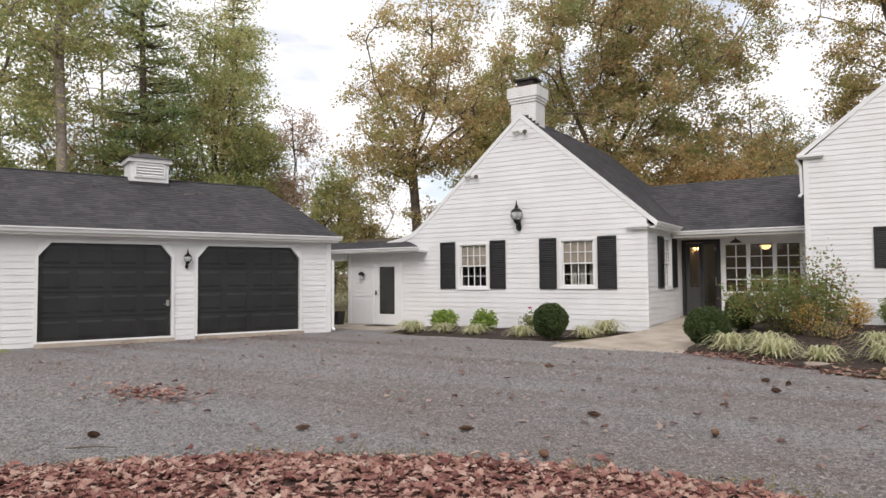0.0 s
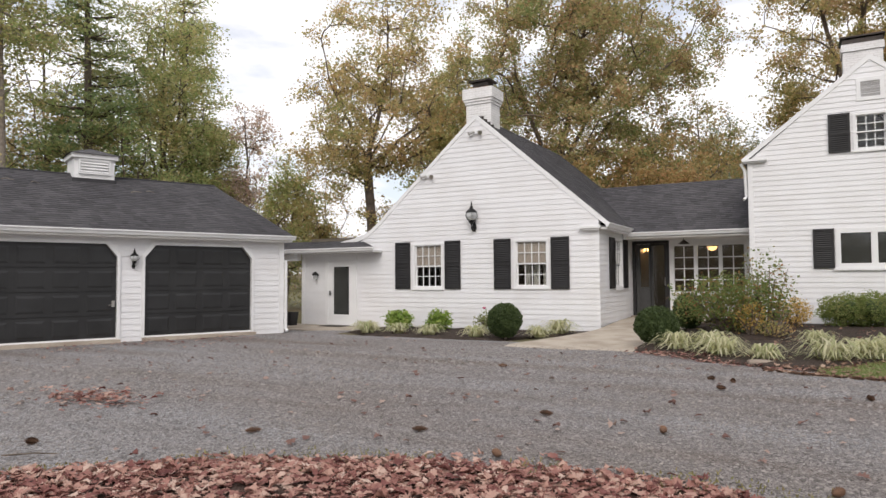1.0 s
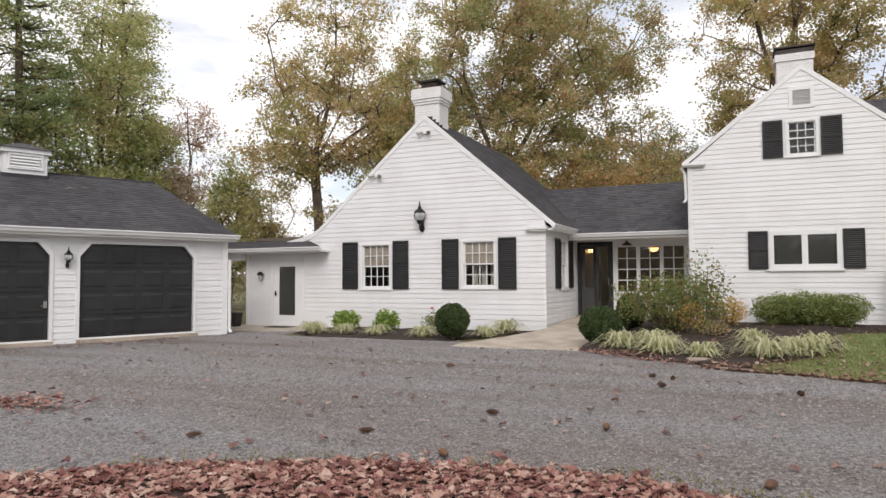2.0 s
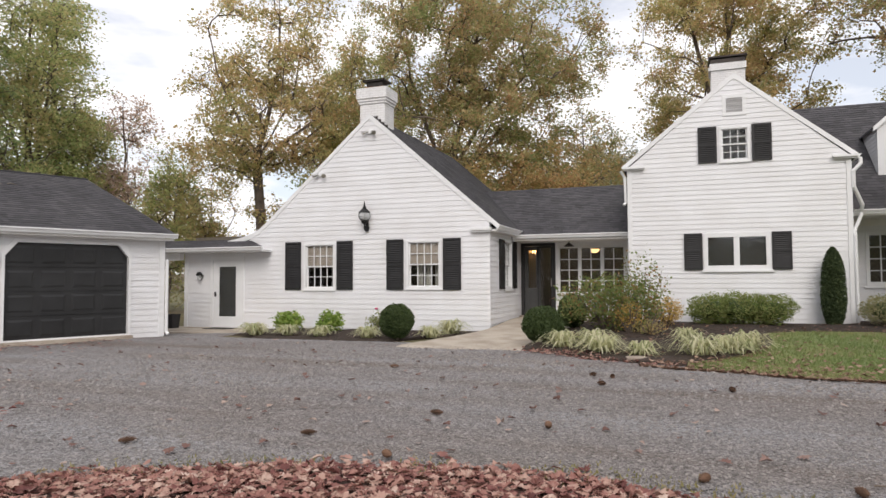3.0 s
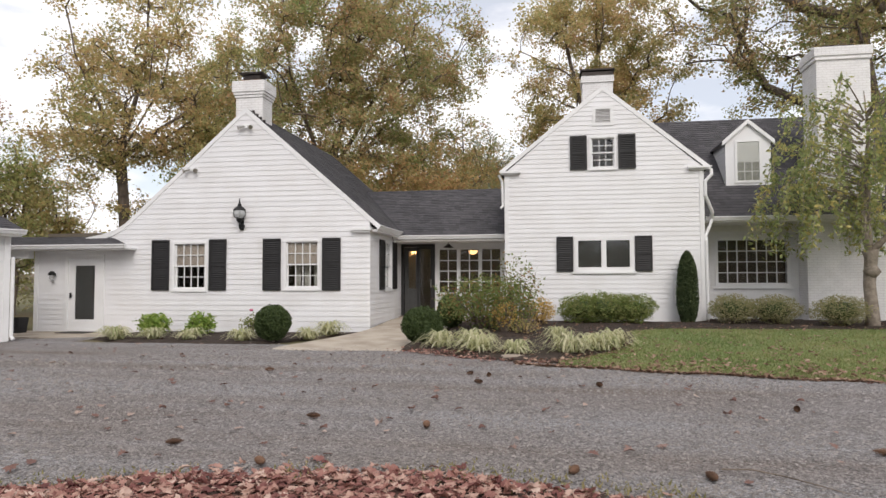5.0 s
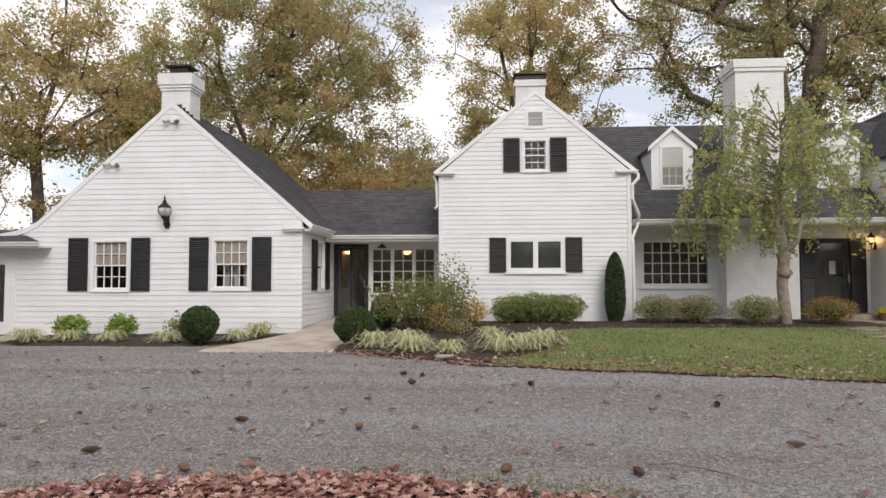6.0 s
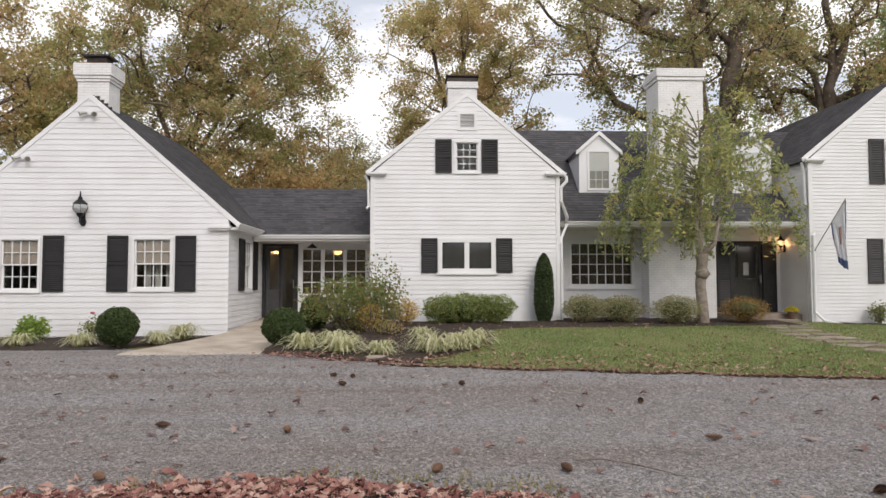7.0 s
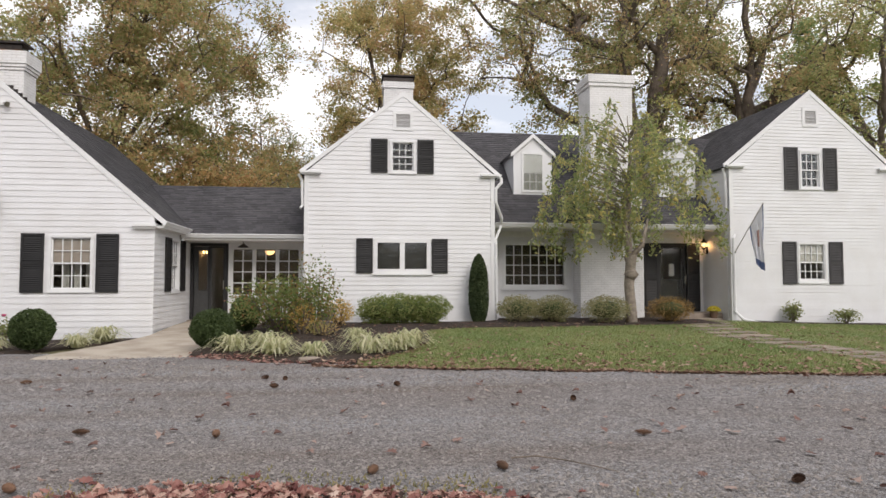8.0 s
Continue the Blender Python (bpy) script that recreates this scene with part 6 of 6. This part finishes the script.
part("emblem", mark_, leafy("rust_flag_cloth", [(0.28, 0.17, 0.15), (0.36, 0.24, 0.22)], 0.25), cloth, smooth=True)
# flagstone in the bed and the path to the front door
rng = random.Random(5)


def flagstone(host, x, y, r, h=0.05):
    n = rng.randint(6, 8)
    pts = [(r * (0.75 + 0.4 * rng.random()) * math.cos(2 * math.pi * i / n), r * (0.6 + 0.4 * rng.random()) * math.sin(2 * math.pi * i / n)) for i in range(n)]
    g = Geo().add([(a, b, -0.03) for a, b in pts] + [(a, b, h - 0.012) for a, b in pts] + [(a * 0.93, b * 0.93, h) for a, b in pts],
                  [tuple(range(2 * n, 3 * n))] + [(i + k * n, (i + 1) % n + k * n, (i + 1) % n + n + k * n, i + n + k * n) for i in range(n) for k in (0, 1)])
    return part("flagstone", g, STONE, host, place=pose(x, y, ground_z(x, y)))


path_ = tagged(new("flagstone_path"), "worn brown flagstone path across the lawn", "path", kind="structure")
y = 9.6
while y < 19.4:
    for dx in (-0.32, 0.33):
        flagstone(path_, 9.55 + dx + 0.25 * math.sin(y * 0.7) + 0.7 * smooth(16.5, 19, y), y + rng.uniform(-0.1, 0.1), 0.36 + 0.08 * rng.random(), 0.035)
    y += 0.62
s_ = thing("stepping_stone", I4, "flat tan stone at the edge of the bed", "stone")
flagstone(s_, -0.82, 12.25, 0.24, 0.08)

# ---- fallen leaves, cones, twigs ----
LOBES = [(0, -0.5), (0.09, -0.27), (0.29, -0.22), (0.20, -0.05), (0.40, 0.07), (0.24, 0.14), (0.31, 0.33), (0.14, 0.31), (0, 0.5)]
LEAF2D = np.array(LOBES + [(-a, b) for a, b in LOBES[-2:0:-1]])


def litter(name, places, sizes, mat, seed, label, tilt=0.45, curl=1.0):
    """Lobed dead leaves, each curled and lying its own way, in one mesh."""
    rng = np.random.default_rng(seed)
    k = len(LEAF2D)
    g = Geo()
    for (x, y, z), s in zip(places, sizes):
        a, c1, c2 = rng.random() * 6.283, rng.normal() * 0.42 * curl, rng.normal() * 0.3 * curl
        tx, ty = rng.normal() * tilt, rng.normal() * tilt
        p = LEAF2D * (s * (0.8 + 0.5 * rng.random()), s)
        zz = c1 * p[:, 0] ** 2 / s * 2.2 + c2 * p[:, 1] ** 2 / s * 1.6 + p[:, 0] * tx + p[:, 1] * ty
        zz = zz - zz.min()
        ca, sa = math.cos(a), math.sin(a)
        v = [(x + q[0] * ca - q[1] * sa, y + q[0] * sa + q[1] * ca, z + h) for q, h in zip(p, zz)]
        v.append((x, y, z + float(zz.mean()) * 0.6))
        g.add(v, [(i, (i + 1) % k, k) for i in range(k)])
    return tagged(part(name, g, mat), label, "leaves", kind="stuff")


rng = np.random.default_rng(90)
pl, sz = [], []
while len(pl) < 15000:
    x, back = rng.uniform(-8.5, 4.6), rng.random() ** 1.15 * 2.1
    y = drive_front(x) - 0.06 - 0.14 * smooth(-2, 1, x) - back + 0.16 * rng.normal() * (rng.random() < 0.25)
    if math.hypot(x, y) < 2.6:
        continue
    thin = smooth(-1.5, 2.5, x)
    if rng.random() < thin * 0.9 * (1 - min(1, back * 0.8)):
        continue
    pl.append((x, y, 0.0 + 0.03 * rng.random() ** 1.3 * min(1.0, 0.2 + back * 1.5)))
    sz.append(0.055 + 0.06 * rng.random())
for _ in range(3500):
    x, y = rng.uniform(-9, 8), rng.uniform(-7, 3.2)
    if y < drive_front(x) - 1.6:
        pl.append((x, y, 0.02 * rng.random()))
        sz.append(0.055 + 0.06 * rng.random())
litter("leaf_litter", pl, sz, L_DEAD, 91, "thick drift of red-brown fallen oak leaves", 0.16)
pl, sz = [], []
while len(pl) < 560:
    x, y = rng.uniform(-14, 18), rng.uniform(3.5, 15)
    if drive_front(x) < y < (15.5 if x < -5.6 else 13 if x < -2.9 else lawn_front(x)) and rng.random() < (1.0 if y < 8 else 0.6):
        pl.append((x, y, 0.0))
        sz.append(0.06 + 0.065 * rng.random())
litter("scattered_leaves", pl, sz, L_TAN, 92, "curled tan leaves scattered over the gravel", 0.16, 1.1)
pl = [(-7.75 + rng.normal() * 0.42, 5.05 + rng.normal() * 0.22, 0.06 * rng.random()) for _ in range(260)] + [(-13.2 + rng.normal() * 0.9 - 1.6 * u, 12.6 - 4.2 * u + rng.normal() * 0.3, 0) for u in rng.random(240)]
litter("leaf_pile", pl, [0.05 + 0.055 * rng.random() for _ in pl], L_DEAD, 93, "small heap of rusty leaves on the gravel", 0.12)
pl, sz = [], []
while len(pl) < 9500:
    x, d = rng.uniform(-0.7, 22), rng.random() ** 7.5 * 8.5
    y = lawn_front(x) + d - 0.12
    if y < 19.0:
        pl.append((x, y, ground_z(x, y) + 0.012 + 0.04 * smooth(0.05, 0.5, d)))
        sz.append(0.055 + 0.055 * rng.random())
litter("lawn_leaves", pl, sz, L_BROWN, 94, "brown leaves lying along the lawn's edge", 0.2)
pl = [(x, y, ground_z(x, y) + 0.07) for x, y in ((rng.uniform(-3.0, 9.5), rng.uniform(12.6, 19.0)) for _ in range(260)) if x > 1.5 and y > 16.6 or x < 1.2]
pl += [(-2.1 + rng.normal() * 0.5, 12.75 + rng.normal() * 0.18, 0.05) for _ in range(160)]
for _ in range(420):
    x = rng.uniform(-3.1, 1.6)
    y = bed_front(x) + rng.normal() * 0.13
    pl.append((x, y, ground_z(x, y) + 0.015 + 0.03 * smooth(0.0, 0.3, y - bed_front(x))))
litter("bed_leaves", pl, [0.045 + 0.04 * rng.random() for _ in pl], L_DEAD, 95, "dead leaves caught in the mulch beds", 0.2)

# pine cones lying on the drive
g = Geo()
rc = random.Random(8)
for i in range(11):
    for j in range(9):
        s = i / 10
        r = 0.026 * math.sin(math.pi * (0.12 + 0.82 * s)) ** 0.8
        a = 2 * math.pi * j / 9 + i * 0.35
        x0 = -0.068 + 0.136 * s
        c, sn = math.cos(a), math.sin(a)
        g.add([(x0 - 0.006, c * r * 0.5, sn * r * 0.5), (x0 + 0.004, (c - 0.35 * sn) * r, (sn + 0.35 * c) * r), (x0 + 0.016, c * r * 1.45, sn * r * 1.45), (x0 + 0.004, (c + 0.35 * sn) * r, (sn - 0.35 * c) * r)], [(0, 1, 2, 3), (3, 2, 1, 0)])
g.tube([(-0.06, 0, 0), (0, 0, 0), (0.06, 0, 0)], [0.006, 0.018, 0.006], 8)
cone = part("pine_cone", g, CONE, place=pose(-3.3, 5.42, 0.025, 20, 0, 25))
tagged(cone, "open brown pine cone lying on the gravel", "pine cone", "cones on the drive")
for i, (x, y) in enumerate(((-2.5, 6.68), (-4.68, 4.64), (-1.25, 6.43), (-2.28, 4.95), (-4.48, 10.03), (-1.28, 10.06), (-0.99, 9.94), (-1.07, 9.26), (-6.14, 3.4), (0.12, 5.07), (1.09, 5.06), (2.61, 5.98), (3.06, 4.46), (2.56, 7.81), (0.56, 9.22))):
    copy_thing(cone, pose(x, y, 0.025, 40 * i, 0, 47 * i))
for pts in ([(1.2, 5.27, 0.02), (1.4, 5.24, 0.035), (1.6, 5.15, 0.02), (1.75, 4.95, 0.025), (1.88, 4.8, 0.02)], [(-5.85, 3.0, 0.02), (-5.65, 3.15, 0.03), (-5.5, 3.25, 0.02)]):
    tagged(part("twig", Geo().tube(pts, [0.008, 0.007, 0.006, 0.005, 0.003][:len(pts)], 6), BARK), "thin dry twig lying on the gravel", "twig")

# loose stones of the drive where it lies nearest
rng = np.random.default_rng(101)
n = 76000
ang, dist = rng.uniform(radians(-48), radians(72), n), 4.2 + 10.5 * rng.random(n) ** 1.7
X, Y = -np.sin(ang) * dist, np.cos(ang) * dist
keep = np.array([y > drive_front(x) - 0.25 and y < (15 if x < -3 else lawn_front(x)) for x, y in zip(X, Y)])
X, Y = X[keep], Y[keep]
n = len(X)
s = (0.006 + 0.011 * rng.random(n) ** 2) * np.clip(np.hypot(X, Y) / 6.5, 1, 1.7)
corner = np.array(((1, 0, 0), (0, 1, 0), (-1, 0, 0), (0, -1, 0), (0, 0, 1.0)))
tri = np.array(((0, 1, 4), (1, 2, 4), (2, 3, 4), (3, 0, 4)))
jit = corner[None] * (0.65 + 0.7 * rng.random((n, 5, 1))) + rng.normal(size=(n, 5, 3)) * 0.18
rot = rng.random(n) * 6.283
V = jit * s[:, None, None] * np.array((1.25, 1.0, 0.75))
vx = V[:, :, 0] * np.cos(rot)[:, None] - V[:, :, 1] * np.sin(rot)[:, None] + X[:, None]
vy = V[:, :, 0] * np.sin(rot)[:, None] + V[:, :, 1] * np.cos(rot)[:, None] + Y[:, None]
vz = V[:, :, 2] - 0.012 + np.array([0.012 * noise.noise((a * 2.3, b * 2.3, 3.1)) for a, b in zip(X, Y)])[:, None]
me = bpy.data.meshes.new("gravel_stones")
me.vertices.add(5 * n)
me.vertices.foreach_set("co", np.stack((vx, vy, vz), 2).ravel())
idx = (tri[None] + 5 * np.arange(n)[:, None, None]).astype(np.int32).ravel()
me.loops.add(len(idx))
me.loops.foreach_set("vertex_index", idx)
me.polygons.add(len(idx) // 3)
me.polygons.foreach_set("loop_start", np.arange(0, len(idx), 3, dtype=np.int32))
me.materials.append(STONES)
me.update(calc_edges=True)
tagged(part("gravel_stones", me, None), "loose grey crushed stones of the drive", "gravel", kind="stuff")


def blades(name, pts, h, mat, seed, label):
    """Upright grass blades, one triangle each."""
    rng = np.random.default_rng(seed)
    n = len(pts)
    a, lean = rng.random(n) * 6.283, rng.normal(size=(n, 2)) * h * 0.5
    hh = h * (0.5 + rng.random(n))
    w = 0.006 + 0.006 * rng.random(n)
    v = np.empty((n, 3, 3))
    v[:, 0] = pts + np.stack((np.cos(a) * w, np.sin(a) * w, np.zeros(n)), 1)
    v[:, 1] = pts - np.stack((np.cos(a) * w, np.sin(a) * w, np.zeros(n)), 1)
    v[:, 2] = pts + np.stack((lean[:, 0], lean[:, 1], hh), 1)
    me = bpy.data.meshes.new(name)
    me.vertices.add(3 * n)
    me.vertices.foreach_set("co", v.ravel())
    me.loops.add(3 * n)
    me.loops.foreach_set("vertex_index", np.arange(3 * n, dtype=np.int32))
    me.polygons.add(n)
    me.polygons.foreach_set("loop_start", np.arange(0, 3 * n, 3, dtype=np.int32))
    me.materials.append(mat)
    me.update(calc_edges=True)
    return tagged(part(name, me, None), label, "grass", kind="stuff")


rng = np.random.default_rng(111)
x = rng.uniform(0.05, 22, 210000)
f0 = np.array([lawn_front(float(q)) for q in x])
y = f0 - 0.06 + (19.2 - f0) * rng.random(210000) ** 1.25
ok = (y > bed_front(0.0) + 0) | (x > 0)
ok &= ~((x < 1.75) & np.array([b_ > bed_front(float(a_)) for a_, b_ in zip(x, y)]))
ok &= ~((x < 10.4) & np.array([b_ > 15.3 + 1.85 * smooth(-1.0, 3.2, a_) + 0.3 * smooth(4, 9, a_) for a_, b_ in zip(x, y)]))
ok &= ~((x > 11.7) & (y > 18.2)) & ~((np.abs(x - 9.6) < 0.5) & (np.abs(np.mod(y, 0.62) - 0.3) < 0.2))
x, y = x[ok], y[ok]
blades("lawn_grass", np.stack((x, y, np.array([ground_z(a_, b_) + 0.01 for a_, b_ in zip(x, y)])), 1), 0.045, BLADE, 112, "short green lawn grass")
x = rng.uniform(-9, 7, 3500)
y = np.array([drive_front(float(a_)) for a_ in x]) + rng.normal(size=3500) * 0.16 - 0.05
blades("verge_grass", np.stack((x, y, np.zeros(3500)), 1)[np.array([noise.noise((a_ * 1.1, 4.0, 0)) > -0.05 for a_ in x])], 0.028, DRYBLADE, 113, "thin grass along the leaf drift")

# ---- distant woods all round ----
rng = np.random.default_rng(121)
n = 90000
ang, dist = rng.random(n) * 6.283, 95 + 60 * rng.random(n)
top = 8.0 + 4.0 * np.array([noise.noise((math.cos(a_) * 7, math.sin(a_) * 7, 0.5)) for a_ in ang])
z = rng.random(n) ** 0.8 * top
pts = np.stack((np.cos(ang) * dist, np.sin(ang) * dist, z), 1)
# these leaf colours are greyed and paled to paint distance haze
tagged(part("far_woods", leaf_mesh(pts, 0.6 + 0.6 * rng.random(n), leafy("hazed_autumn_leaves", [(0.24, 0.24, 0.19), (0.34, 0.30, 0.23), (0.40, 0.32, 0.24), (0.34, 0.33, 0.25)], 0.45), rng, "far_woods", 0, 0.8), None), "belt of brown autumn woods round the clearing, haze in its leaf colour", "woods", kind="stuff")
n = 2600
pts = np.stack((rng.uniform(-31, -15, n), rng.uniform(27, 36, n), 0.1 + 2.4 * rng.random(n) ** 1.3), 1)
tagged(part("undergrowth", leaf_mesh(pts, 0.14 + 0.22 * rng.random(n), L_AZALEA, rng, "undergrowth", 0, 0.5), None), "tangled brown undergrowth behind the passage", "undergrowth", kind="stuff")
# the trees of the clearing behind the drive, mirrored in the panes
for i, (src, h_, d_) in enumerate((("oak_tree", 150, 36), ("oak_tree.001", 172, 40), ("maple_tree", 196, 38), ("oak_tree", 218, 37), ("oak_tree.002", 128, 40), ("maple_tree.001", 108, 42), ("oak_tree.001", 242, 40))):
    c_ = copy_thing(scene.objects[src], pose(*at(h_, d_), -0.1, 0, 0, 50 * i))
    tagged(c_, "autumn tree on the far side of the drive", "tree")
